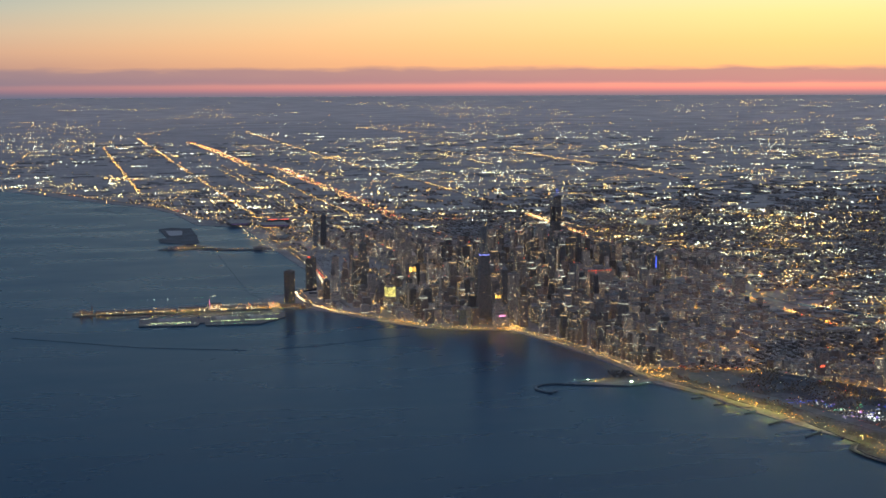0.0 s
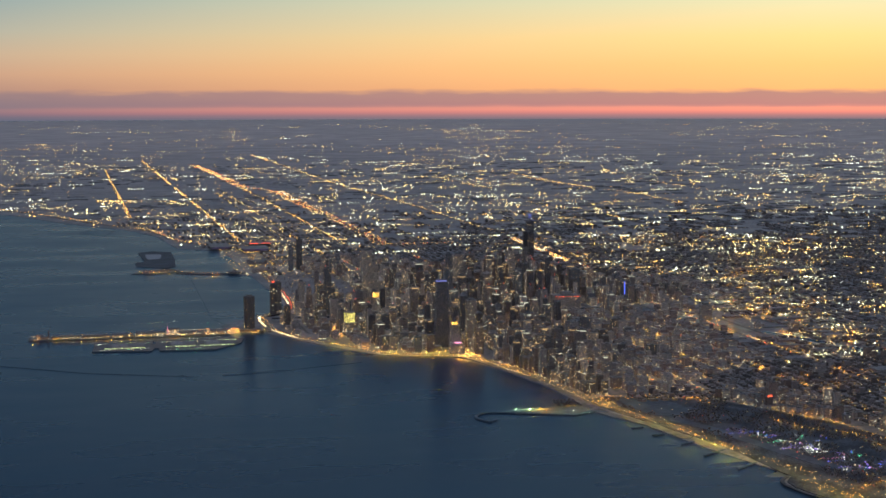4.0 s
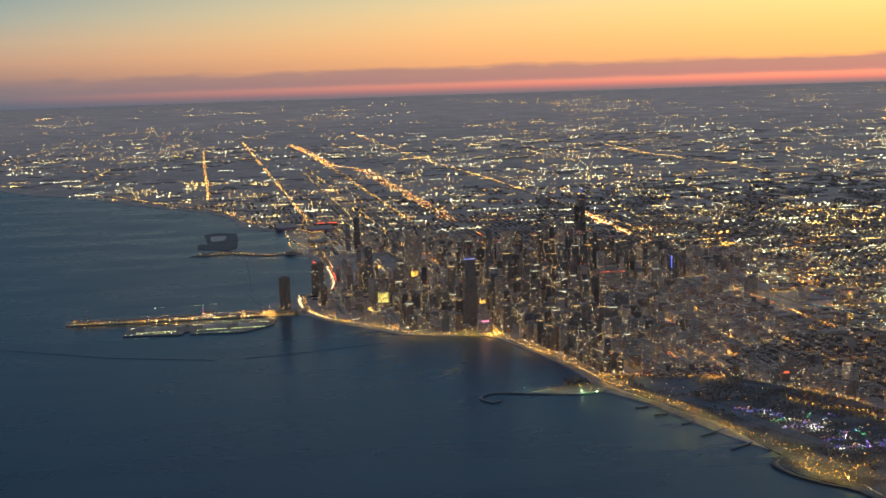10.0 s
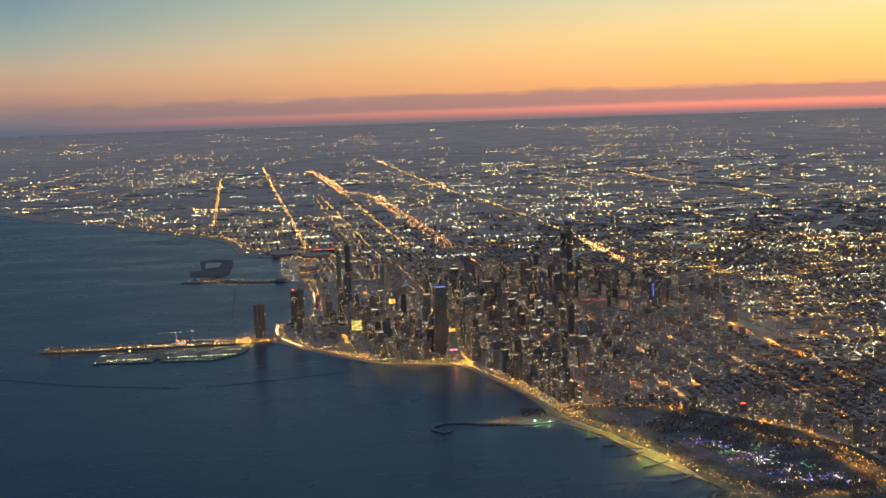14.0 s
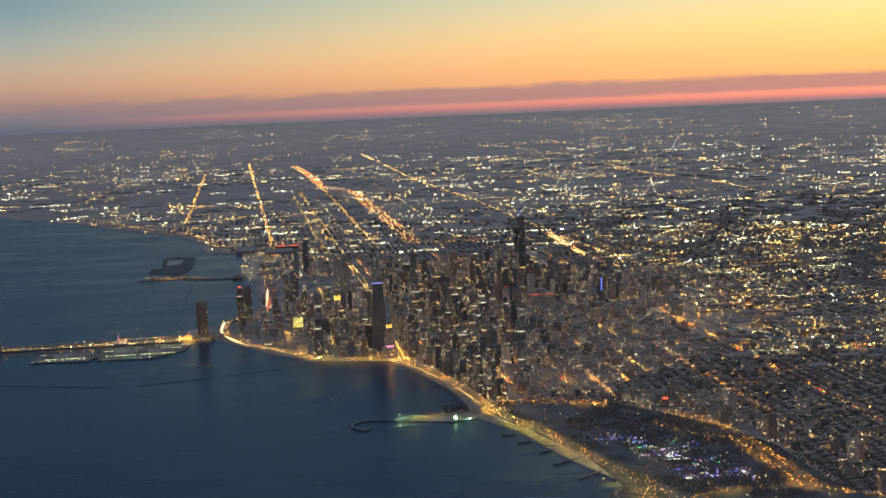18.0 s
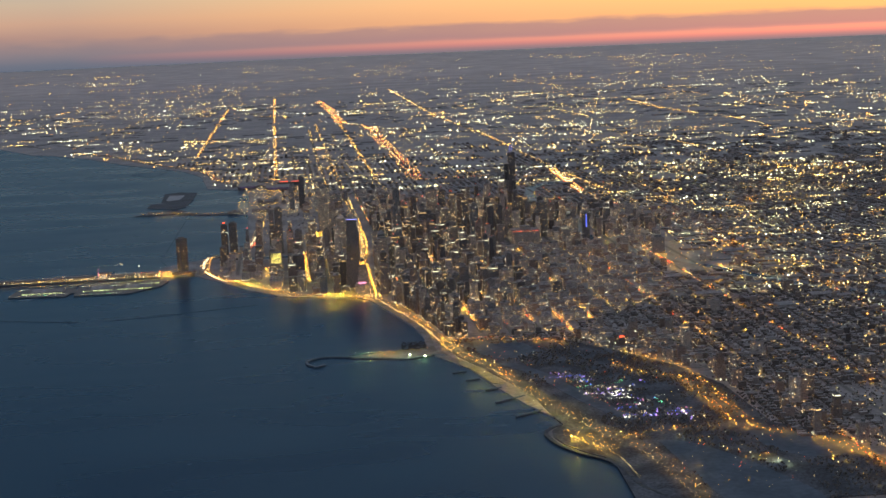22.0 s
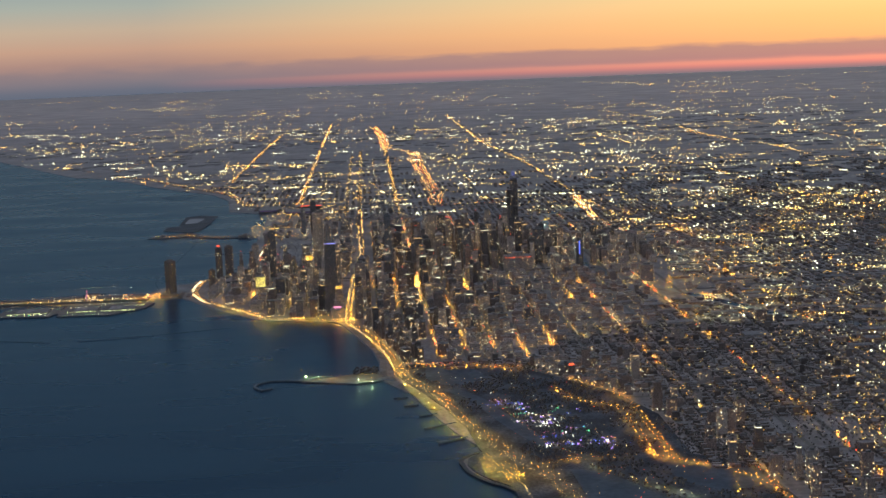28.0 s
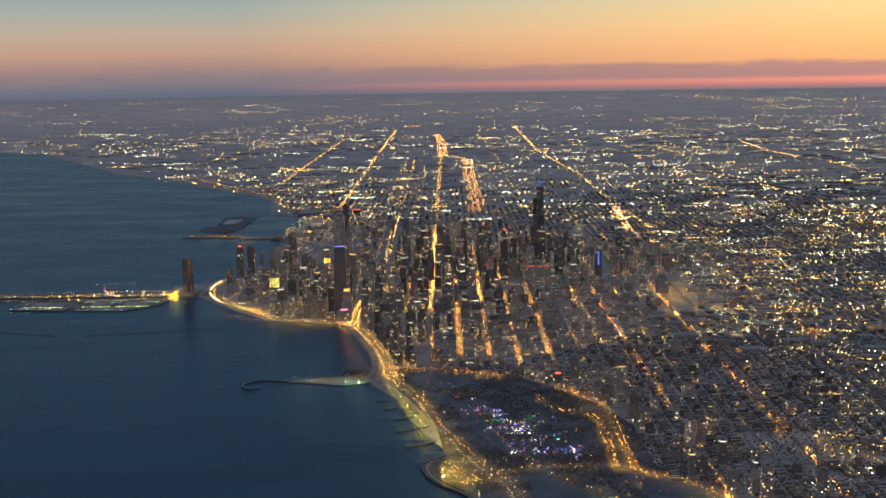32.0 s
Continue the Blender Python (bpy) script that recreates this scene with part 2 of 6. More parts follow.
M_DRIVE = material("worn_pale_carriageway", (0.11, 0.1, 0.09), 0.8, 0.2, 5.0, second=(0.13, 0.12, 0.11), second_scale=0.6)
M_CONCRETE = material("concrete", (0.2, 0.195, 0.19), 0.85, 0.25, 6.0, second=(0.14, 0.14, 0.14), second_scale=0.8)
M_ROOF = material("flat_roof_felt", (0.16, 0.15, 0.152), 0.9, 0.35, 4.0, island=0.5)
M_SNOWROOF = material("snowy_flat_roof", (0.16, 0.158, 0.165), 0.9, 0.3, 2.0, second=(0.11, 0.11, 0.118), second_scale=0.35, island=0.5)
M_HOUSE = material("brick_houses", (0.2, 0.165, 0.15), 0.9, 0.3, 6.0, island=0.5)
M_BARK = material("bare_branches", (0.16, 0.145, 0.135), 0.95, 0.4, 20.0, island=0.4)
M_STEEL = material("painted_steel", (0.3, 0.3, 0.31), 0.45, 0.15, 8.0, metal=0.6)
M_CAR = material("car_paint", (0.16, 0.16, 0.17), 0.35, 0.1, 5.0, island=0.9)
M_FACADE = [
    facade_material("dark_glass_facade", (0.15, 0.13, 0.125), (0.1, 0.095, 0.1), 3.9, 3.0, 0.35),
    facade_material("limestone_facade", (0.37, 0.315, 0.28), (0.14, 0.11, 0.1), 3.8, 3.4, 0.7),
    facade_material("brick_facade", (0.28, 0.21, 0.18), (0.13, 0.1, 0.09), 3.3, 3.6, 0.8),
    facade_material("concrete_facade", (0.33, 0.29, 0.27), (0.14, 0.112, 0.106), 3.0, 4.2, 0.75),
    facade_material("bronze_facade", (0.2, 0.165, 0.145), (0.12, 0.095, 0.092), 3.9, 2.8, 0.4),
    facade_material("blue_glass_facade", (0.17, 0.165, 0.17), (0.115, 0.105, 0.112), 3.8, 2.6, 0.3),
]
L_SODIUM = lamp_material("sodium_lamp", (1.0, 0.42, 0.055), 3.4, 0.85)
D_SODIUM = lamp_material("sodium_lamp_glass", (1.0, 0.36, 0.03), 400.0, 0.5, lights=True)
L_YELLOW = lamp_material("warm_lamp", (1.0, 0.57, 0.1), 3.4, 0.85)
L_YARD = lamp_material("yard_lamp", (1.0, 0.9, 0.52), 3.2, 0.8)
D_YARD = lamp_material("yard_lamp_glass", (0.9, 1.0, 0.5), 430.0, 0.5, lights=True)
D_WARM = lamp_material("warm_lamp_glass", (1.0, 0.47, 0.04), 360.0, 0.5, lights=True)
L_WARM = lamp_material("warm_white_lamp", (1.0, 0.74, 0.34), 2.8, 0.8)
L_HEAD = lamp_material("headlight", (1.0, 0.76, 0.42), 2.8)
F_SODIUM = lamp_material("distant_sodium_lamp", (1.0, 0.43, 0.07), 4.5, 0.9)
F_YELLOW = lamp_material("distant_warm_lamp", (1.0, 0.58, 0.13), 4.0, 0.9)
F_WARM = lamp_material("distant_white_lamp", (1.0, 0.77, 0.32), 3.5, 0.9)
L_WHITE = lamp_material("white_lamp", (0.97, 1.0, 0.74), 3.3, 0.85)
L_GREEN = lamp_material("green_lamp", (0.2, 1.0, 0.45), 2.0)
L_RED = lamp_material("red_lamp", (1.0, 0.09, 0.03), 3.4)
L_CORNICE = lamp_material("red_cornice_lamp", (1.0, 0.16, 0.07), 0.75, 0.7)
L_BLUE = lamp_material("blue_lamp", (0.1, 0.16, 1.0), 2.4)
L_ICEBLUE = lamp_material("mast_light", (0.2, 0.26, 1.0), 0.8, 0.1)
L_VIOLET = lamp_material("violet_lamp", (0.42, 0.26, 1.0), 3.2)
L_PINK = lamp_material("pink_neon", (1.0, 0.3, 0.5), 1.6, 0.05)
L_SHORE = lamp_material("shore_floodlight", (1.0, 0.7, 0.03), 3400.0, 0.3, lights=True)
L_SHORE_GREEN = lamp_material("beach_floodlight", (0.5, 1.0, 0.42), 700.0, 0.2, lights=True)
L_DRIVE = lamp_material("drive_lamp", (1.0, 0.47, 0.04), 380.0, 0.4, lights=True)
L_WINDOW = lamp_material("lit_window", (1.0, 0.62, 0.24), 1.8, 0.9)
L_WINDOW_COOL = lamp_material("office_window", (0.98, 0.96, 0.66), 2.0, 0.9)
L_GOLD = lamp_material("floodlit_gold", (1.0, 0.52, 0.07), 3.0, 0.5)
L_BAND = lamp_material("roof_band_light", (0.34, 0.36, 1.0), 1.3, 0.1)
L_PURPLE = lamp_material("purple_strip", (0.6, 0.4, 1.0), 0.2, 0.3)
L_SCREEN = lamp_material("glowing_hall", (1.0, 0.82, 0.2), 1.1, 0.5)

water = bpy.data.materials.new("lake_water")
water.use_nodes = True
nt = water.node_tree
wb = nt.nodes["Principled BSDF"]
wb.inputs["IOR"].default_value = 1.33
geo = nt.nodes.new("ShaderNodeNewGeometry")
stretch = nt.nodes.new("ShaderNodeMapping")
stretch.inputs["Scale"].default_value = (0.022, 0.05, 0.03)
nt.links.new(geo.outputs["Position"], stretch.inputs[0])
patches = nt.nodes.new("ShaderNodeTexNoise")
patches.inputs["Scale"].default_value = 1.0
patches.inputs["Detail"].default_value = 4
nt.links.new(stretch.outputs[0], patches.inputs["Vector"])
rr = nt.nodes.new("ShaderNodeMapRange")
rr.inputs["From Min"].default_value, rr.inputs["From Max"].default_value = 0.3, 0.7
rr.inputs["To Min"].default_value, rr.inputs["To Max"].default_value = 0.24, 0.33
nt.links.new(patches.outputs[0], rr.inputs["Value"])
nt.links.new(rr.outputs[0], wb.inputs["Roughness"])
shallows = nt.nodes.new("ShaderNodeMix")
shallows.data_type = "RGBA"
shallows.inputs["A"].default_value = (0.002, 0.013, 0.036, 1)
shallows.inputs["B"].default_value = (0.006, 0.03, 0.06, 1)
murk = nt.nodes.new("ShaderNodeMapRange")
murk.inputs["From Min"].default_value, murk.inputs["From Max"].default_value = 0.4, 0.65
nt.links.new(patches.outputs[0], murk.inputs["Value"])
nt.links.new(murk.outputs[0], shallows.inputs["Factor"])
nt.links.new(shallows.outputs["Result"], wb.inputs["Base Color"])
chop = nt.nodes.new("ShaderNodeTexNoise")
chop.inputs["Scale"].default_value = 1.6
chop.inputs["Detail"].default_value = 3
nt.links.new(geo.outputs["Position"], chop.inputs["Vector"])
bm_ = nt.nodes.new("ShaderNodeBump")
bm_.inputs["Strength"].default_value = 0.05
bm_.inputs["Distance"].default_value = 0.12
nt.links.new(chop.outputs[0], bm_.inputs["Height"])
nt.links.new(bm_.outputs[0], wb.inputs["Normal"])


# ---- mesh building ----
class Build:
    """Collects faces in metres and links them as one mesh object."""

    def __init__(self):
        self.v, self.f, self.m = [], [], []

    def face(self, pts, mat=0):
        k = len(self.v)
        self.v += pts
        self.f.append(tuple(range(k, k + len(pts))))
        self.m.append(mat)

    def prism(self, outline, z0, z1, mat=0, top=None, taper=1.0, bottom=False, centre=None):
        """Walls over an outline given anticlockwise, with a lid."""
        n, k = len(outline), len(self.v)
        cx = sum(p[0] for p in outline) / n if centre is None else centre[0]
        cy = sum(p[1] for p in outline) / n if centre is None else centre[1]
        self.v += [(x, y, z0) for x, y in outline]
        self.v += [(cx + (x - cx) * taper, cy + (y - cy) * taper, z1) for x, y in outline]
        for i in range(n):
            j = (i + 1) % n
            self.f.append((k + i, k + j, k + n + j, k + n + i))
            self.m.append(mat)
        self.f.append(tuple(range(k + n, k + 2 * n)))
        self.m.append(mat if top is None else top)
        if bottom:
            self.f.append(tuple(range(k + n - 1, k - 1, -1)))
            self.m.append(mat)

    def box(self, x, y, z0, w, d, h, mat=0, top=None, turn=0.0, taper=1.0):
        c, s = math.cos(turn), math.sin(turn)
        pts = [(x + a * w / 2 * c - b * d / 2 * s, y + a * w / 2 * s + b * d / 2 * c) for a, b in ((-1, -1), (1, -1), (1, 1), (-1, 1))]
        self.prism(pts, z0, z0 + h, mat, top, taper)

    def bulb(self, x, y, z, r, mat=0, below=None):
        """A lamp head; below: the glass of a street lamp, which throws its light on the ground."""
        k = len(self.v)
        foot = r if below is None else 0.12 * r
        self.v += [(x - r, y, z), (x + r, y, z), (x, y - r, z), (x, y + r, z), (x, y, z - foot), (x, y, z + r)]
        for a, b, c in ((0, 2, 5), (2, 1, 5), (1, 3, 5), (3, 0, 5), (2, 0, 4), (1, 2, 4), (3, 1, 4), (0, 3, 4)):
            self.f.append((k + a, k + b, k + c))
            self.m.append(mat if below is None or c == 5 else below)

    def ribbon(self, pts, width, z, mat=0):
        """A strip along a line of points on the ground."""
        k, n = len(self.v), len(pts)
        for i, (x, y) in enumerate(pts):
            ax, ay = pts[max(i - 1, 0)]
            bx, by = pts[min(i + 1, n - 1)]
            l = math.hypot(bx - ax, by - ay) or 1
            nx, ny = -(by - ay) / l * width / 2, (bx - ax) / l * width / 2
            g = gz(x, y) + z
            self.v += [(x + nx, y + ny, g), (x - nx, y - ny, g)]
        for i in range(n - 1):
            self.f.append((k + 2 * i + 1, k + 2 * i + 3, k + 2 * i + 2, k + 2 * i))
            self.m.append(mat)

    def link(self, name, mats, parent=None, base=(0, 0, 0), label=""):
        mesh = bpy.data.meshes.new(name)
        v = (np.array(self.v, dtype=float) - np.array(base)) * S
        mesh.from_pydata(v.tolist(), [], self.f)
        for m in mats:
            mesh.materials.append(m)
        mesh.polygons.foreach_set("material_index", self.m)
        mesh.update()
        ob = new(name, mesh)
        if parent is None:
            ob.location = Vector(base) * S
        else:
            ob.parent = parent
        if label:
            ob["label"] = label
        return ob


def smooth_line(pts, step):
    """Rounds a line of points (Catmull-Rom) and cuts it into even steps."""
    out = []
    for i in range(len(pts) - 1):
        p0, p1, p2, p3 = (Vector(pts[max(0, min(len(pts) - 1, i + k))]) for k in (-1, 0, 1, 2))
        n = max(1, int((p2 - p1).length / step))
        for j in range(n):
            t = j / n
            q = 0.5 * (2 * p1 + (p2 - p0) * t + (2 * p0 - 5 * p1 + 4 * p2 - p3) * t * t + (3 * p1 - p0 - 3 * p2 + p3) * t ** 3)
            out.append((q.x, q.y))
    out.append(tuple(pts[-1]))
    return out


def along(pts, step, side=0.0, start=0.0):
    """Points every step metres along a line, moved sideways."""
    left = start
    for (ax, ay), (bx, by) in zip(pts, pts[1:]):
        l = math.hypot(bx - ax, by - ay)
        ux, uy = (bx - ax) / (l or 1), (by - ay) / (l or 1)
        while left < l:
            yield ax + ux * left - uy * side, ay + uy * left + ux * side, ux, uy
            left += step
        left -= l


rnd = random.Random(7)

# ---- lake and land ----
SHORE = [(14000, -2600), (8000, -1150), (6400, -620), (5430, -268), (5364, -254), (5220, -245), (5112, -213), (5030, -154), (4928, -109), (4839, -91), (4785, -90), (4753, -98), (4701, -131),
         (4669, -168), (4600, -150), (4407, -85), (4142, -20), (3820, 45), (3588, 140), (3450, 165), (3200, 165), (2950, 190), (2700, 240), (2450, 295), (2250, 340), (2160, 380),
         (2100, 560), (2045, 690), (1990, 760), (1760, 915), (1440, 1085), (1200, 1215), (1180, 1330), (1120, 1420), (860, 1420), (700, 1330), (640, 1230), (560, 1060),
         (200, 990), (-311, 985), (-1480, 1030), (-1500, 1100), (-1900, 1100), (-1960, 1040), (-3200, 1080), (-3460, 1425), (-3840, 1465), (-4560, 1540), (-4900, 1640),
         (-5250, 1750), (-5900, 2130), (-6400, 2440), (-7400, 2910), (-8190, 3420), (-8400, 3670), (-10130, 4460), (-13500, 6010), (-14230, 6900),
         (-16500, 12000), (-20000, 22000), (-26000, 45000), (-32000, 90000)]


def shore_x(y):
    for (ya, xa), (yb, xb) in zip(SHORE, SHORE[1:]):
        if yb <= y <= ya:
            return xa + (xb - xa) * (ya - y) / (ya - yb)
    return 90000.0


lake = Build()
ring = [0, 500, 1000, 2000, 3500, 5500, 8000, 11000, 15000, 20000, 27000, 36000, 50000, 70000, 92000]
n = 72
for a in range(n):
    for r0, r1 in zip(ring, ring[1:]):
        q = []
        for r, k in ((r0, a), (r1, a), (r1, a + 1), (r0, a + 1)):
            x, y = r * math.cos(2 * math.pi * k / n) , r * math.sin(2 * math.pi * k / n)
            q.append((x, y, gz(x, y) - 2.5))
        lake.face(q if r0 else [q[0], q[1], q[2]])
tagged(lake.link("water", [water]), "dark blue rippled lake water at dusk", "lake", kind="structure")

land = Build()
levels = sorted({y for y, _ in SHORE} | set(range(-16000, 14000, 500)) | {-36000, -40000, -46000, -52000, -60000, -70000, -80000, -87500} | set(range(-32000, -16000, 2000)), reverse=True)
reach = [0, 60, 200, 500, 1000, 2000, 3500, 5500, 8000, 11000, 15000, 20000, 27000, 36000, 50000, 66000, 88000]
cells = []
for y in levels:
    sx = shore_x(y)
    xs = [max(sx - r, -88000) for r in reach]
    if sx > 7000:
        xs = [sx + (-88000 - sx) * i / (len(reach) - 1) for i in range(len(reach))]
    cells.append([(x, y, gz(x, y)) for x in xs])
k = len(reach)
land.v = [p for row in cells for p in row]
for i in range(len(cells) - 1):
    for j in range(k - 1):
        land.f.append((i * k + j, i * k + j + 1, (i + 1) * k + j + 1, (i + 1) * k + j))
        land.m.append(0)
edge = len(land.v)
land.v += [(row[0][0] + 3, row[0][1], row[0][2] - 3.5) for row in cells]
for i in range(len(cells) - 1):
    land.f.append((edge + i, i * k, (i + 1) * k, edge + i + 1))
    land.m.append(1)
tagged(land.link("ground", [M_LAND, M_STONE]), "dark built-up city plain patched with thin snow, paling outward in painted haze", "ground", kind="structure")

# ---- beaches, parks, moles and islands ----
FROZEN = []


def plot(name, outline, z, mat, label, category, side=None, depth=4.0):
    b = Build()
    area = sum(x0 * y1 - x1 * y0 for (x0, y0), (x1, y1) in zip(outline, outline[1:] + outline[:1]))
    if area < 0:
        outline = outline[::-1]
    b.prism(outline, z - depth, z, 1, 0)
    if mat == M_ICE:
        FROZEN.append(outline)
    return tagged(b.link(name, [mat, side or mat]), label, category, kind="structure")


def on_ice(x, y):
    """Whether a place lies on one of the frozen ponds."""
    for ring_ in FROZEN:
        inside = False
        for (x0, y0), (x1, y1) in zip(ring_, ring_[1:] + ring_[:1]):
            if (y0 > y) != (y1 > y) and x < x0 + (x1 - x0) * (y - y0) / (y1 - y0):
                inside = not inside
        if inside:
            return True
    return False


def shore_strip(y0, y1, a, b, step=40):
    """Outline between two lines that follow the shore, a and b metres inland."""
    ys = [y0 + (y1 - y0) * i / max(1, int(abs(y1 - y0) / step)) for i in range(int(abs(y1 - y0) / step) + 1)]
    return [(shore_x(y) - a, y) for y in ys] + [(shore_x(y) - b, y) for y in reversed(ys)]


plot("beach", shore_strip(4080, 3480, 2, 48), 0.8, M_SAND, "pale sand beach dusted with snow along the lake", "beach")
plot("beach", shore_strip(3470, 2290, 3, 30), 0.7, M_SAND, "narrow sand beach and lakefront path", "beach")
HOOK = smooth_line([(110, 3560), (160, 3530), (245, 3575), (390, 3520), (560, 3462), (625, 3500), (640, 3560), (606, 3630), (574, 3600)], 15)
mole = Build()
for (ax, ay), (bx, by) in zip(HOOK, HOOK[1:]):
    w = 17 if ax < 460 else 11
    l = math.hypot(bx - ax, by - ay)
    mole.box((ax + bx) / 2, (ay + by) / 2, -3, l + 3, w + rnd.uniform(-2, 2), 4.6 + rnd.uniform(-0.5, 0.6), 0, 0, math.atan2(by - ay, bx - ax))
tagged(mole.link("mole", [M_STONE]), "hooked stone breakwater curving out from the beach", "breakwater", kind="structure")
plot("beach", [(150, 3545), (250, 3592), (400, 3530), (470, 3506), (420, 3470), (330, 3440), (240, 3400), (168, 3380)], 0.9, M_SAND, "sandy spit with lawns behind the hooked mole", "beach", M_STONE)
for pts in ([(25, 3992), (75, 4004)], [(-35, 4139), (25, 4170)], [(-95, 4283), (12, 4354)], [(-124, 4490), (-28, 4558)], [(60, 3860), (110, 3872)]):
    g = Build()
    for i in range(8):
        (ax, ay), (bx, by) = pts
        t = (i + 0.5) / 8
        l = math.hypot(bx - ax, by - ay) / 8
        g.box(ax + (bx - ax) * t, ay + (by - ay) * t, -3, l + 0.6, rnd.uniform(6, 8), rnd.uniform(3.8, 4.6), 0, 0, math.atan2(by - ay, bx - ax))
    tagged(g.link("groyne", [M_STONE]), "dark stone groyne running out from the shore", "groyne", "groynes along the beach", "structure")
for pts in ([(2716, 1761), (2440, 1960), (2141, 2176), (1900, 2280), (1660, 2376)], [(1530, 2376), (1300, 2330), (856, 2183)], [(1448, -1560), (1450, -500), (1452, 560)], [(1452, 560), (1400, 800), (1330, 900)],
            [(2212, -5151), (2068, -5430), (1905, -5280), (1993, -4805), (2212, -5151)]):
    g = Build()
    line = list(along(pts, 22))
    for x, y, ux, uy in line:
        g.box(x, y, -3, 22.5, 3.6 + rnd.uniform(-1, 1), 1.3 + rnd.uniform(-0.3, 0.4), 0, 0, math.atan2(uy, ux))
    tagged(g.link("breakwater", [M_STONE]), "long low line of harbour breakwater stones", "breakwater", "harbour breakwaters", "structure")
NORTHERLY = [(1750, -3200), (1640, -3290), (1490, -3190), (1490, -2600), (1510, -2150), (1576, -2036), (1794, -2200), (1796, -2468), (1720, -2500)]
plot("island", NORTHERLY, 1.2, M_ISLAND, "low snowy peninsula with bare dune grass", "island", M_STONE)
plot("island", [(1840, -1740), (1740, -1880), (1580, -2024), (1500, -1900), (1500, -1760), (1640, -1730), (1760, -1700)], 1.5, M_ISLAND, "narrow head of the causeway round the observatory", "island", M_STONE)
plot("causeway", [(1040, -1540), (1290, -1560), (1530, -1700), (1530, -1800), (1280, -1640), (1040, -1640)], 1.5, M_PARK, "causeway leading out to the peninsula", "causeway", M_STONE)
plot("lagoon", smooth_line([(1699, -3040), (1583, -3032), (1590, -2800), (1600, -2700), (1685, -2656), (1700, -2850), (1699, -3040)], 60)[:-1], 1.9, M_SNOW, "frozen pale lagoon on the peninsula", "lagoon")
# rounded point with lawns and a stone revetment
plot("park", [(-112, 4765), (-106, 4839), (-124, 4925), (-168, 5025), (-227, 5108), (-260, 5220), (-275, 5400), (-350, 5400), (-338, 5200), (-310, 5040), (-270, 4920), (-225, 4790), (-190, 4690), (-150, 4705)], 0.4, M_PARK, "lawn of a rounded lakefront point dotted with lamps", "park")
g = Build()
for x, y, ux, uy in along(smooth_line([(-150, 4690), (-104, 4745), (-90, 4790), (-92, 4839), (-109, 4928), (-154, 5030), (-213, 5112), (-246, 5220), (-256, 5364), (-300, 5480)], 12), 12):
    g.box(x, y, -3.5, 12.6, 13 + rnd.uniform(-1.5, 1.5), 4.3 + rnd.uniform(-0.4, 0.5), 0, 0, math.atan2(uy, ux))
tagged(g.link("revetment", [M_REVET]), "dark stepped stone revetment round the point", "sea wall", kind="structure")
# lakeside park between the drive and the first houses
plot("park", [(-215, 5600), (-230, 5200), (-190, 4870), (-150, 4640), (-120, 4270), (-10, 3850), (95, 3480), (120, 3300), (40, 3270), (-180, 3320), (-400, 3420), (-520, 3640), (-690, 3960), (-780, 4300), (-790, 4830), (-950, 5000), (-1000, 5600)],
     0.25, M_PARK, "wide winter park with bare lawns and snow patches", "park")
plot("pond", smooth_line([(-20, 3330), (-170, 3350), (-230, 3480), (-220, 3640), (-100, 3690), (-20, 3560), (-20, 3330)], 25)[:-1], 0.6, M_ICE, "frozen pond covered in bluish snow", "pond")
plot("lagoon", smooth_line([(-70, 3780), (-160, 3960), (-215, 4200), (-270, 4430), (-360, 4700), (-400, 4690), (-330, 4420), (-270, 4180), (-215, 3960), (-130, 3770), (-70, 3780)], 30)[:-1], 0.6, M_ICE, "long narrow frozen lagoon beside the drive", "lagoon")
plot("harbour", smooth_line([(-405, 4945), (-465, 4965), (-550, 5090), (-640, 5330), (-700, 5600), (-570, 5700), (-460, 5600), (-425, 5350), (-405, 4945)], 40)[:-1], 0.6, M_ICE, "frozen grey boat harbour in the park", "harbour")
plot("pond", smooth_line([(-690, 4900), (-900, 5010), (-940, 5180), (-800, 5230), (-700, 5100), (-690, 4900)], 30)[:-1], 0.6, M_ICE, "frozen pond among bare park trees", "pond")

# ---- roads ----
DRIVE = smooth_line([(-470, 6400), (-410, 5700), (-385, 5400), (-368, 5200), (-345, 5050), (-305, 4920), (-258, 4790), (-212, 4610), (-165, 4420), (-120, 4240), (-50, 3862), (30, 3600), (70, 3480), (100, 3240), (150, 2900), (222, 2540), (285, 2290),
                     (330, 2180), (420, 2105), (520, 2062), (640, 2020), (710, 1975), (820, 1770), (960, 1550), (1070, 1370), (1140, 1160), (1172, 1040), (1185, 800), (1160, 560), (1010, 380), (960, 200), (930, -300),
                     (930, -1500), (960, -2200), (900, -2700), (960, -3300), (1330, -4000), (1480, -4700), (1640, -5300), (2000, -6000), (2330, -6700), (2700, -7600), (3150, -8300)], 30)
MICHIGAN = [(318, 2140), (320, 1900), (318, 1400), (312, 800), (290, 500), (292, -800), (328, -2175), (352, -3700), (372, -4960), (462, -11500)]
RYAN = smooth_line([(-1640, -900), (-1500, -1500), (-1420, -2400), (-1350, -3000), (-900, -3350), (-330, -3350), (-305, -4300), (-290, -4860), (-235, -8055), (-205, -10500), (80, -11600), (130, -12100), (196, -15250), (347, -18500)], 150)
STEVENSON = [(-1418, -3236), (-1500, -4000), (-1470, -5000), (-1427, -7927), (-1212, -12277), (-1140, -22800)]
KENNEDY = smooth_line([(-1384, -1764), (-1500, -800), (-1490, 300), (-1560, 1400), (-1900, 2200), (-2700, 3300), (-3600, 4700), (-5200, 6600)], 100)
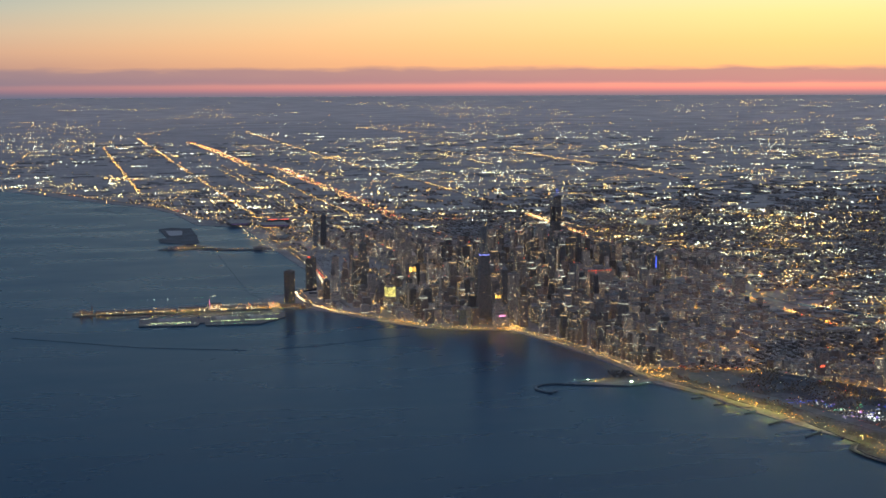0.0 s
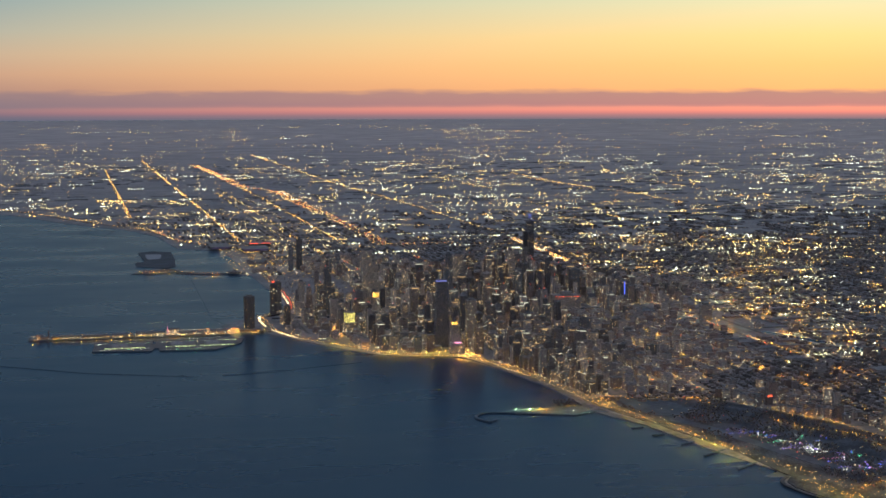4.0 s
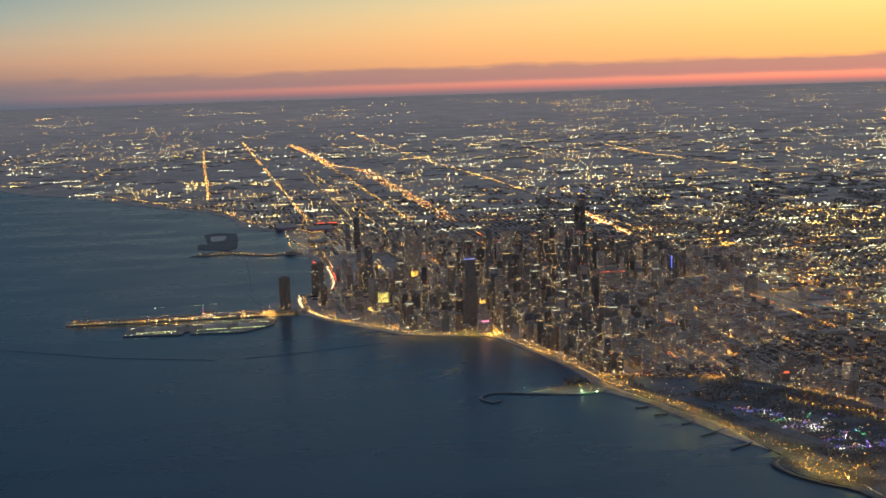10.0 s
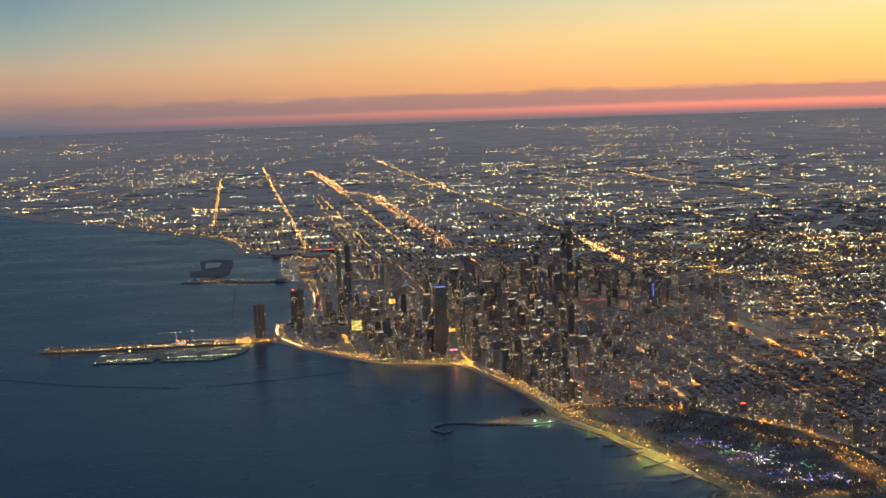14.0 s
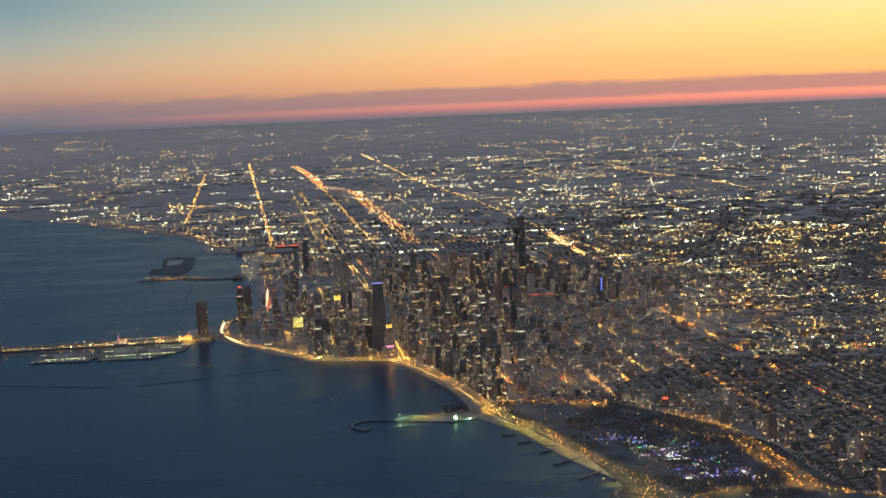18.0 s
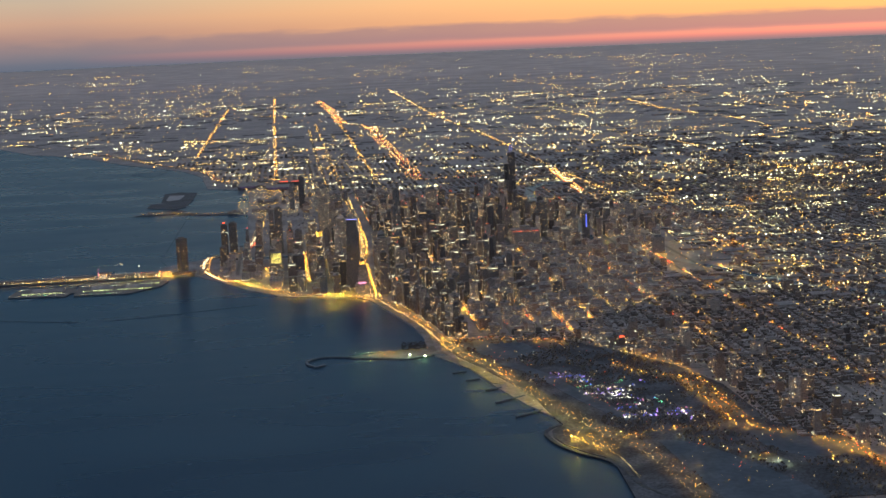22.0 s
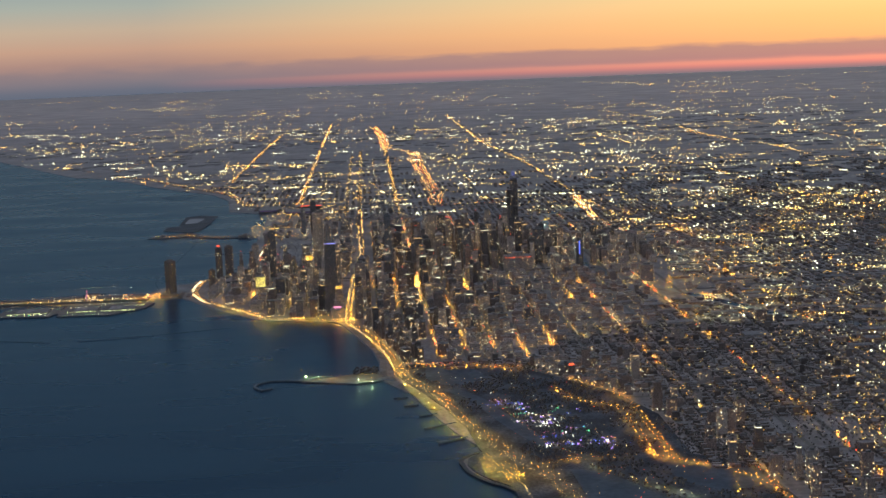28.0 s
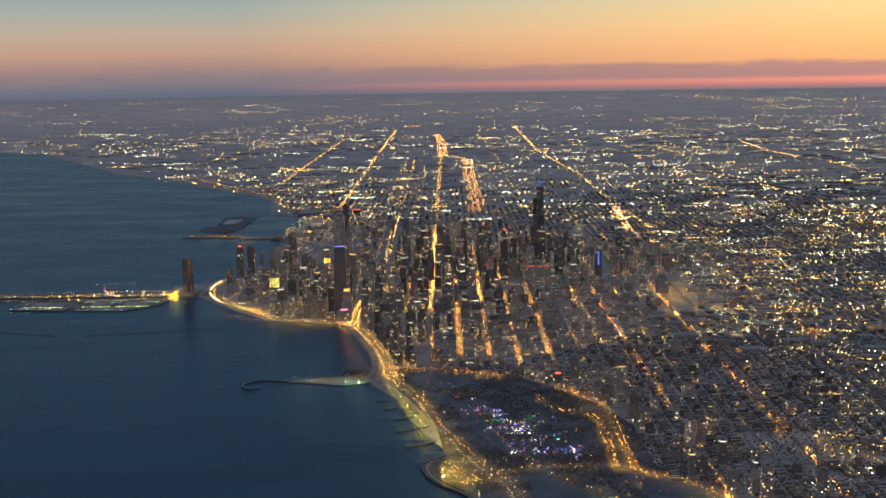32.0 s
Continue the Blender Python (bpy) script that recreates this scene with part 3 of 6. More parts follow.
FULLERTON = smooth_line([(-305, 4915), (-380, 4858), (-485, 4833), (-634, 4844), (-735, 4864), (-919, 4845), (-1300, 4828), (-5200, 4828)], 60)
SUNKEN = [
    ("avenue", MICHIGAN, 30, "straight downtown avenue between towers"),
    ("expressway", RYAN, 60, "wide expressway crowded with evening traffic"),
    ("expressway", STEVENSON, 26, "long straight arterial road running south"),
    ("expressway", KENNEDY, 46, "expressway curving out to the suburbs"),
    ("street", FULLERTON, 22, "park road crossing to the drive"),
    ("street", smooth_line([(70, 3310), (-95, 3357), (-296, 3427), (-430, 3702), (-537, 4044), (-655, 4183), (-671, 4655), (-674, 4847), (-808, 4963), (-889, 5089), (-935, 5190), (-985, 5500), (-1200, 6000)], 30), 16, "curving park road lined with amber lamps"),
    ("street", smooth_line([(-320, 3400), (-438, 3469), (-640, 3863), (-711, 4099), (-722, 4584), (-728, 4863)], 40), 18, "street along the park's inland edge"),
    ("street", smooth_line([(-167, 3786), (-268, 4118), (-363, 4603), (-458, 4820)], 30), 12, "park road past the gardens"),
    ("street", smooth_line([(-560, 3250), (-900, 3700), (-1450, 4600), (-2000, 5500), (-2450, 6400)], 100), 18, "diagonal avenue between houses"),
    ("street", smooth_line([(-900, 2700), (-1300, 3230), (-2000, 4000), (-2800, 4900), (-3700, 5900)], 100), 18, "diagonal avenue beside the river"),
    ("street", smooth_line([(-1100, 500), (-1900, 1500), (-3200, 3150), (-4800, 5200)], 100), 18, "diagonal avenue leading out of downtown"),
]


RIVER = [smooth_line([(1120, 660), (600, 690), (-200, 700), (-990, 705), (-1060, 900), (-1160, 1200), (-1350, 1700), (-1560, 2250), (-1720, 2600), (-2250, 3150), (-2700, 3900), (-3300, 4700), (-4300, 5600)], 60),
         smooth_line([(-990, 705), (-1020, 200), (-1010, -700), (-1000, -1600), (-1150, -2400), (-1800, -3000)], 60)]


def in_river(x, y, r=40):
    return any(abs(px - x) < r + 30 and abs(py - y) < r + 30 and math.hypot(px - x, py - y) < r for line in RIVER for px, py in line)


for line in RIVER:
    b = Build()
    b.ribbon(line, 62, 0.28, 0)
    tagged(b.link("river", [water]), "dark narrow river between embankments", "river", kind="structure")


def drive_x(y):
    """Where the lakeside drive runs at this northing, along the park."""
    return min(DRIVE, key=lambda p: abs(p[1] - y))[0]


def road(name, pts, width, label, z=0.45, surface=None):
    b = Build()
    b.ribbon(pts, width, z, 0)
    for side in (-1, 1):
        edge_pts = [(x - uy * side * (width / 2 + 1.5), y + ux * side * (width / 2 + 1.5)) for x, y, ux, uy in along(pts, 40)]
        if len(edge_pts) > 1:
            b.ribbon(edge_pts, 3.0, z + 0.25, 1)
    return tagged(b.link(name, [surface or M_ASPHALT, M_CONCRETE]), label, "road", kind="structure")


drive = road("lakeshore_drive", DRIVE, 44, "broad lakeside drive full of evening traffic", 0.9, M_DRIVE)
for name, pts, width, label in SUNKEN:
    road(name, pts, width, label)

FAR_ROADS = [
    ([(870, -3800), (1000, -11000), (1160, -20600)], 26, (F_SODIUM, F_YELLOW), 1.0),
    ([(1720, -6700), (1790, -11000), (1866, -16900)], 40, (F_SODIUM, F_YELLOW, F_SODIUM), 1.05),
    ([(440, -2700), (500, -6000), (556, -10500)], 60, (F_YELLOW, F_WARM), 0.75),
    ([(40, -3400), (85, -8000), (130, -12000)], 34, (F_SODIUM, F_YELLOW), 0.85),
    ([(-4130, -23500), (-4480, -19170), (-4780, -17300)], 44, (F_YELLOW, F_WARM), 0.9),
    ([(-4375, -14460), (-4280, -11700), (-4540, -9040), (-4496, -7230)], 30, (F_SODIUM, F_YELLOW, F_WARM), 1.0),
    ([(-4200, -13000), (-4380, -10100)], 34, (F_SODIUM, F_SODIUM, F_YELLOW), 0.9),
    ([(-2930, -13590), (-3055, -10460)], 34, (F_YELLOW, F_WARM), 0.9),
    ([(-3090, -5850), (-3170, -4590)], 26, (F_SODIUM, F_YELLOW), 1.0),
    ([(180, -2820), (286, -9420)], 70, (F_YELLOW, F_WARM), 0.65),
    ([(700, -4500), (781, -7600)], 80, (F_YELLOW, F_SODIUM), 0.6),
    ([(-680, -4500), (-600, -12000)], 90, (F_YELLOW, F_WARM), 0.7),
    ([(3300, -9000), (3000, -16000)], 80, (F_SODIUM, F_YELLOW), 0.9),
    ([(5200, -14000), (4600, -21000)], 80, (F_SODIUM, F_YELLOW), 1.0),
    ([(-2600, -9000), (-2500, -16000)], 110, (F_YELLOW, F_WARM), 0.8),
    ([(5600, -20500), (400, -21800)], 90, (F_YELLOW, F_WARM), 0.9),
    ([(400, -29500), (-4200, -27500)], 110, (F_YELLOW, F_SODIUM), 1.0),
    ([(2600, -15000), (1500, -15300)], 70, (F_SODIUM, F_YELLOW), 0.9),
    ([(-4800, -15500), (-7600, -11200)], 80, (F_SODIUM, F_YELLOW), 0.9),
    ([(-2500, -18500), (-6500, -18900)], 100, (F_YELLOW, F_WARM), 0.9),
]
for pts, step, mats, k in FAR_ROADS:
    road("arterial_road", pts, 24, "far arterial road dotted with amber lamps", 0.4)

NS = [-5180, -4778, -4375, -3973, -3570, -3169, -2765, -2364, -1960, -1710, -1559, -1320, -1200, -1085, -975, -868, -755, -640, -526, -388, -268, -144, -28, 90, 205, 440, 550, 660, 790, 910, 1015]
MAJOR = (-28, -144, -268, -388, -526, 205, -868, 660, -1200, -1710)


def grid_x(x, y):
    """The street grid stands a little askew to true north."""
    return x - 0.016 * y


def street_ends(x):
    top = {-28: 3160, 90: 3150, 205: 2250, -144: 3240, -268: 3180, -388: 3360, -526: 3190}.get(x, 5600 if x < -650 else (3150 if x < 120 else (2000 if x < 500 else 1700 if x < 800 else 1250)))
    low = {-28: -11500, 205: -4200, -388: -3000}.get(x, -2200 if -1500 < x < 400 else (-2600 if x < 0 else 150))
    return top, low


AVENUES = [1609, 2414, 3219, 4023, 805, 0, -805]
for x in NS:
    top, bottom = street_ends(x)
    road("street", [(grid_x(x, y), y) for y in (top, (top + bottom) / 2, bottom)], 16, "straight north-south city street", 0.35)
for y in AVENUES:
    road("street", [(shore_x(y) - 160, y), (-2500, y), (-5600, y)], 18, "straight east-west city street", 0.3)

# ---- lamps and traffic ----
class Lamps:
    """Lamp heads sorted by colour; every district becomes one countless mass of lights."""

    def __init__(self):
        self.b = {}

    def add(self, mat, x, y, h, r):
        shaded = mat in (L_SODIUM, L_YELLOW, L_YARD)
        # heads are oversized: the lamp's bloom is put into their radius
        self.b.setdefault(mat.name, (mat, Build()))[1].bulb(x, y, gz(x, y) + h, r * 2.1 if shaded else r * 1.35, 0, 1 if shaded else None)

    def link(self, name, label):
        for key, (mat, b) in self.b.items():
            tagged(b.link(name, [mat, D_YARD if mat == L_YARD else (D_WARM if mat == L_YELLOW else D_SODIUM)]), label, "lights", kind="stuff")


def size_at(x, y, k=1.0):
    """Lamp radius, enlarged with distance from the flight path to imitate bloom."""
    d = math.hypot(x - 1000, y - 9420)
    return 0.7 * k * (0.7 + 0.00025 * min(d, 14000) + 0.00006 * max(0, min(d, 64000) - 14000))


streets = Lamps()
for x0 in NS:
    top, bottom = street_ends(x0)
    major = x0 in MAJOR
    y = top
    while y > bottom:
        x = grid_x(x0, y)
        lively = noise.noise((x0 / 90, y / 300, 4.0)) + (0.3 if x0 in (-28, -868, -1200, -268, -388) else 0)
        if lively > ((0.3 if x0 > -600 and y > -600 else -0.14) if major else 0.1):
            warm = noise.noise((x0 / 50, y / 420, 8.0))
            mats = (L_SODIUM, L_SODIUM, L_YELLOW) if warm < 0 else (L_YELLOW, L_YELLOW, L_WARM)
            if y < -2500:
                mats = (F_SODIUM, F_YELLOW)
            streets.add(rnd.choice(mats), x + rnd.choice((-7, 7)) + rnd.uniform(-2, 2), y, rnd.uniform(4, 10), rnd.uniform(0.42, 0.8) if y > -2500 else size_at(x, y, rnd.uniform(0.3, 0.6)))
            if major and rnd.random() < 0.7 and y > -2500:
                streets.add(rnd.choice((L_RED, L_RED, L_HEAD)), x + rnd.uniform(-5, 5), y + 8, 1.5, rnd.uniform(0.9, 1.6))
        y -= (rnd.uniform(30, 70) if y < -2500 else rnd.uniform(8, 26)) if major else rnd.uniform(14, 50)
# avenues between the towers, lit stretch by stretch: line, from, to, strength
for x0, y0, y1, k in ((225, 1130, 360, 0.6), (103, 1810, 330, 0.9), (-12, 1740, -1700, 1.5), (-32, 3121, 2170, 0.7), (-146, 3070, 2050, 0.8), (-146, 1900, 1500, 0.8), (-146, 900, 400, 0.7), (-266, 3100, 2500, 0.7),
                      (-266, 2330, 1800, 0.9), (-266, 1500, 880, 1.3), (-266, 700, 300, 1.1), (-390, 3390, 2760, 1.1), (-390, 1580, 1240, 1.1), (-390, 750, 50, 1.1), (-520, 3150, 2010, 1.0), (-520, 1660, 910, 0.9),
                      (857, 1370, 1070, 1.3), (590, 470, -730, 1.3), (650, 1590, 520, 1.3), (-660, 2900, 2300, 0.6), (-868, 3500, 2500, 0.8), (-1200, 3000, 1300, 0.7), (-755, 1900, 1200, 0.6)):
    y = y0
    while y > y1:
        y -= rnd.uniform(5, 11)
        pulse = k * (0.92 + 0.9 * noise.noise((x0 * 0.37, y / 70, 1.5)))
        if rnd.random() > pulse:
            continue
        hue = noise.noise((x0 * 0.7, y / 160, 7.5))
        mats = (L_RED, L_SODIUM, L_SODIUM) if hue < -0.18 else ((L_WARM, L_HEAD, L_YELLOW) if hue > 0.25 else (L_SODIUM, L_SODIUM, L_YELLOW, L_HEAD))
        streets.add(rnd.choice(mats), grid_x(x0, y) + rnd.choice((-8, -3, 3, 8)) + rnd.uniform(-2, 2), y, rnd.uniform(3, 9), rnd.uniform(0.4, 0.82) * max(1.0, k))
x = -769.0
while x > -4800:  # residential streets
    y = 6000.0
    while y > 1300:
        y -= rnd.uniform(18, 75)
        if noise.noise((x / 400, y / 500, 6.0)) > -0.1:
            streets.add(rnd.choice((L_SODIUM, L_SODIUM, L_YELLOW, L_YELLOW, L_WARM)), grid_x(x, y) + rnd.choice((-6, 6)), y, 7, rnd.uniform(0.35, 0.65))
    x -= 100.6
for pts, step, side, mats, k in (
        ([(97, 3245), (-21, 3299), (-135, 3301), (-247, 3370), (-343, 3432), (-444, 3512)], 11, 8, (L_WARM, L_RED, L_SODIUM, L_SODIUM), 0.9),
        ([(1000, -1480), (200, -1465), (-900, -1450)], 15, 9, (F_SODIUM, F_YELLOW, F_SODIUM, L_RED), 0.8), ([(880, -2050), (300, -2060)], 20, 9, (F_SODIUM, F_YELLOW), 0.8), ([(300, -760), (-1500, -740)], 15, 11, (F_SODIUM, F_YELLOW, F_WARM), 0.8),
        ([p for p in MICHIGAN if p[1] > 0] + [(292, -700)], 7, 13, (L_YELLOW, L_WARM, L_YELLOW, L_SODIUM), 1.0), ([(292, -700), (328, -2175), (342, -3100)], 12, 12, (F_YELLOW, F_SODIUM, F_WARM), 1.0), ([(342, -3100), (372, -4960), (462, -11500)], 46, 9, (F_SODIUM, F_YELLOW), 0.75), *(([p for p in RYAN if a < p[1] < b], 34, w, (F_SODIUM, F_YELLOW, F_SODIUM, F_SODIUM, L_RED), 0.85) for w in (34, 58) for a, b in ((-10600, -3300), (-19000, -11500))), ([p for p in RYAN if p[1] < -3300], 62, 26, (F_SODIUM, F_YELLOW, F_SODIUM), 0.95), ([p for p in RYAN if p[1] > -3400], 110, 20, (F_SODIUM, F_YELLOW), 0.8), ([p for p in RYAN if p[1] < -3300], 90, 10, (F_WARM, L_RED, F_SODIUM), 0.8), (STEVENSON, 48, 10, (F_SODIUM, F_YELLOW), 1.0), *((r[0], r[1] * 0.8, 9, (*r[2], F_SODIUM), r[3] * 0.8) for r in FAR_ROADS),
        ([(-1490, -3842), (-1442, -3332), (-1418, -2609), (-1384, -1764)], 12, 9, (F_SODIUM, F_YELLOW, F_WARM, L_WHITE), 1.2), ([(-1490, -3842), (-1442, -3332), (-1418, -2609), (-1384, -1764)], 14, 24, (F_SODIUM, F_SODIUM, L_RED), 1.1), ([p for p in KENNEDY if p[1] < -900], 30, 18, (F_SODIUM, F_YELLOW, F_WARM), 1.1), ([p for p in KENNEDY if p[1] > -900], 70, 18, (F_SODIUM, F_YELLOW, F_WARM), 0.7), ([(-1506, -3142), (-1600, -1600), (-1634, -964)], 26, 5, (F_SODIUM, F_YELLOW), 0.95), ([p for p in FULLERTON if p[0] > -720], 17, 8, (L_SODIUM, L_YELLOW), 0.8), *((s[1], 21, 8, (L_SODIUM, L_SODIUM, L_YELLOW), 0.95) for s in SUNKEN[5:7]), (SUNKEN[7][1], 20, 5, (L_SODIUM, L_RED, L_WARM), 0.7), *((s[1], 60, 8, (L_SODIUM, L_YELLOW, L_WARM), 0.7) for s in SUNKEN[8:])):
    for sd in (-side, side):
        for x, y, ux, uy in along(pts, step, sd, rnd.uniform(0, step)):
            if noise.noise((x / 300, y / 700, 2.0)) > -0.3:
                streets.add(rnd.choice(mats), x + rnd.uniform(-4, 4), y + rnd.uniform(-9, 9) * (1 if y > -2500 else 3), rnd.uniform(5, 11), size_at(x, y, k * rnd.uniform(0.3, 0.7)) if y < -1500 else k * rnd.uniform(0.4, 0.8))
streets.link("street_lights", "amber and warm white street lights along city streets")

# suburbs: arterial roads every half mile, scattered lamps and lit yards between them
far = Lamps()


def in_suburbs(x, y, margin=100):
    return x < shore_x(y) - margin and not (y > -2500 and x > -1500)


for i in range(-42, 14):
    x = i * 804.7 - 30
    y = 3000.0
    weight = rnd.choice((0.12, 0.2, 0.35, 0.9, 2.2)) if x < -2600 else 0.15
    while y > -34000:
        d = 9420 - y
        y -= rnd.uniform(0.4, 1.6) * 40 * (d / 8000) ** 1.5 / weight
        if -0.66 * d - 300 < x < 0.3 * d and in_suburbs(x, y) and noise.noise((x / 900, y / 3800, 1.0)) > 0.02:
            far.add(rnd.choice((F_SODIUM, F_SODIUM, F_YELLOW, F_WARM)), x + rnd.uniform(-14, 14), y, 9, size_at(x, y, rnd.uniform(0.35, 0.9)))
for j in range(-76, 14):
    y = j * 402.3
    d = 9420 - y
    x = min(shore_x(y) - 150, 0.3 * d)
    weight = rnd.choice((0.08, 0.15, 0.3, 0.6, 1.2)) * (1.0 if j % 2 == 0 else 0.5)
    while x > -0.66 * d - 300:
        x -= rnd.uniform(0.3, 1.7) * 26 * (d / 8000) ** 1.25 / weight
        if in_suburbs(x, y) and noise.noise((x / 1100, y / 1700 + 0.37 * j, 5.0)) > 0.16:
            far.add(rnd.choice((F_SODIUM, F_YELLOW, F_YELLOW, F_WARM, F_WARM, L_WHITE)), x, y + 160 * noise.noise((x / 1300, j * 3.1, 0.0)) + rnd.uniform(-20, 20), 9, size_at(x, y, rnd.uniform(0.35, 0.9)))
for _ in range(70000):  # house and yard lamps, thick in some quarters, sparse in others
    d = 4200 + 30000 * rnd.random() ** 1.5
    y = 9420 - d
    x = 1000 + d * rnd.uniform(-0.72, 0.25)
    if x > shore_x(y) - 40 or (y > -2500 and x > -1300) or (y > 3250 and x > -760):
        continue
    if noise.noise((x / 1700, y / 1700, 9.0)) + 0.8 * noise.noise((x / 380, y / 380, 3.0)) + rnd.uniform(-0.25, 0.25) < 0.13 + 0.34 * max(0.0, (d - 10000) / 14000):
        continue
    far.add(rnd.choice((F_YELLOW, F_YELLOW, F_WARM, F_WARM, L_WHITE, F_SODIUM)), x, y, 7, size_at(x, y, rnd.choice((0.2, 0.25, 0.3, 0.35, 0.45, 0.6, 0.9, 1.3))))
for _ in range(3400):  # lit stretches of cross streets, in strings
    d = 4800 + 66000 * rnd.random() ** 1.5
    y = 402.3 * round((9420 - d) / 402.3) + rnd.gauss(0, 120)
    x = 1000 + d * rnd.uniform(-0.72, 0.27)
    if x > shore_x(y) - 200 or not in_suburbs(x, y) or (y > 2500 and x > -1000) or noise.noise((x / 4500, y / 4500, 6.0)) < (-0.08 if d < 25000 else 0.12):
        continue
    mats = rnd.choice(((F_SODIUM, F_YELLOW), (F_YELLOW, F_WARM), (F_YELLOW, F_WARM), (F_WARM, L_WHITE), (F_WARM, F_YELLOW, F_SODIUM)))
    step, n, k = rnd.uniform(6, 16) * d / 12000, rnd.randint(4, 26), rnd.uniform(0.5, 1.0)
    for i in range(n):
        if x + i * step < shore_x(y) - 150 and rnd.random() < 0.8:
            far.add(rnd.choice(mats), x + i * step + rnd.uniform(-9, 9), y + rnd.uniform(-12, 12), 9, size_at(x, y, k * rnd.uniform(0.5, 1.1)))
for _ in range(1100):  # floodlit yards and car parks
    d = 4800 + 26000 * rnd.random() ** 1.5
    y = 9420 - d
    x = 1000 + d * rnd.uniform(-0.72, 0.2)
    if x > shore_x(y) - 200 or not in_suburbs(x, y):
        continue
    mats = rnd.choice(((L_WHITE, L_WHITE, F_WARM), (L_WHITE, F_WARM), (F_WARM, F_YELLOW)))
    w, h = rnd.uniform(40, 260), rnd.uniform(20, 120)
    for _ in range(rnd.randint(6, 24)):
        far.add(rnd.choice(mats), x + rnd.uniform(-w, w), y + rnd.uniform(-h, h), 14, size_at(x, y, rnd.uniform(0.4, 1.3)))
yards = Lamps()
for _ in range(400):  # works yards and car parks between the river arms, extra ones replacing haze glow
    cx, cy = rnd.uniform(-5200, -1050), rnd.uniform(-3500, 3600)
    if cy > 2600 and rnd.random() < 0.6:
        continue
    mat = rnd.choice((L_YARD, L_YARD, L_YELLOW, L_SODIUM))
    w, h = rnd.uniform(40, 200), rnd.uniform(20, 70)
    for _ in range(rnd.randint(6, 22)):
        yards.add(mat, cx + rnd.uniform(-w, w), cy + rnd.uniform(-h, h), rnd.uniform(10, 16), rnd.uniform(0.5, 0.9))
yards.link("yard_lights", "white and amber yard lamps over lit ground")
far.link("suburb_lights", "countless amber and white lights of the suburbs")

# ---- houses and blocks ----
def skyline(x, y):
    """Usual height of the buildings in each quarter, and how densely they stand."""
    def hill(cx, cy, rx, ry, h):
        return h * math.exp(-((x - cx) / rx) ** 2 - ((y - cy) / ry) ** 2)
    return (hill(-250, 0, 700, 660, 150) + hill(640, 1250, 420, 640, 110) + hill(-200, 1200, 620, 640, 98) + hill(80, 2550, 400, 740, 70) + hill(250, -1500, 420, 800, 62)
            + hill(850, 400, 260, 260, 120) + hill(-1250, 0, 450, 640, 58) + hill(-600, 650, 480, 480, 60) + hill(-500, 2300, 600, 500, 24))


SHEDS, NEAR_HOUSES = [], []
while len(SHEDS) < 130:  # works and warehouses along the river
    line = RIVER[0] if rnd.random() < 0.8 else RIVER[1]
    px, py = line[rnd.randrange(len(line) // 3, len(line))]
    x, y = px + rnd.choice((-1, 1)) * rnd.uniform(90, 520), py + rnd.uniform(-200, 200)
    w, d = rnd.uniform(50, 130), rnd.uniform(36, 90)
    if x > -900 or in_river(x, y, 36 + max(w, d) * 0.6) or any(abs(x - sx) < (w + sw) / 2 + 8 and abs(y - sy) < (d + sd) / 2 + 8 for sx, sy, sw, sd, _ in SHEDS):
        continue
    SHEDS.append((x, y, w, d, rnd.uniform(8, 15)))
low = Build()
for bx in range(-90, 40):
    for by in range(-36, 33):
        y0 = by * 201.2
        x0 = grid_x(bx * 100.6 - 28, y0)
        d = 9420 - y0
        if x0 > shore_x(y0) - 250 or (y0 > 3250 and x0 > -860) or (y0 > 4900 and x0 > -1060) or not -0.6 * d - 600 < x0 < 0.26 * d:
            continue
        if (-1890 < x0 < 1120 and -2600 < y0 < 3200 and skyline(x0 + 50, y0 + 100) > 9) or (-1400 < y0 < 250 and x0 > 330) or noise.noise((x0 / 900, y0 / 900, 7.0)) > 0.42:
            continue
        if rnd.random() < (-y0 - 2500) / 4800:
            continue
        n = 12 if y0 > 1500 else (6 if y0 > -2500 else 4)
        for i in range(n):
            for sx in (24, 74):
                if rnd.random() < 0.12:
                    continue
                w, dd = (rnd.uniform(16, 30), 172 / n * rnd.uniform(0.55, 0.92))
                h = rnd.choice((6, 7, 8, 9, 10, 11, 12)) + (rnd.random() < 0.05) * rnd.uniform(6, 25)
                hx, hy = x0 + sx + rnd.uniform(-5, 5), y0 + 14 + 172 / n * (i + 0.5)
                if in_river(hx, hy, 55) or any(abs(hx - wx) < ww / 2 + 16 and abs(hy - wy) < wd / 2 + 12 for wx, wy, ww, wd, _ in SHEDS):
                    continue
                if hy > 3400 and hx > -1750 and len(NEAR_HOUSES) < 290:
                    NEAR_HOUSES.append((hx, hy, w, dd, h))
                    continue
                low.box(hx, hy, gz(x0, y0) - 0.5, w, dd, h + 0.5, 0, rnd.choice((1, 1, 2)))
                if y0 > 1500 and rnd.random() < 0.5:  # back building on the alley
                    low.box(x0 + 49 + rnd.uniform(-4, 4) + rnd.choice((-7, 7)), hy, gz(x0, y0) - 0.5, 7, dd * 0.6, 4.5, 0, 2)
tagged(low.link("row_houses", [M_HOUSE, M_ROOF, M_SNOWROOF]), "dense rows of low brick houses and flats", "houses", kind="stuff")

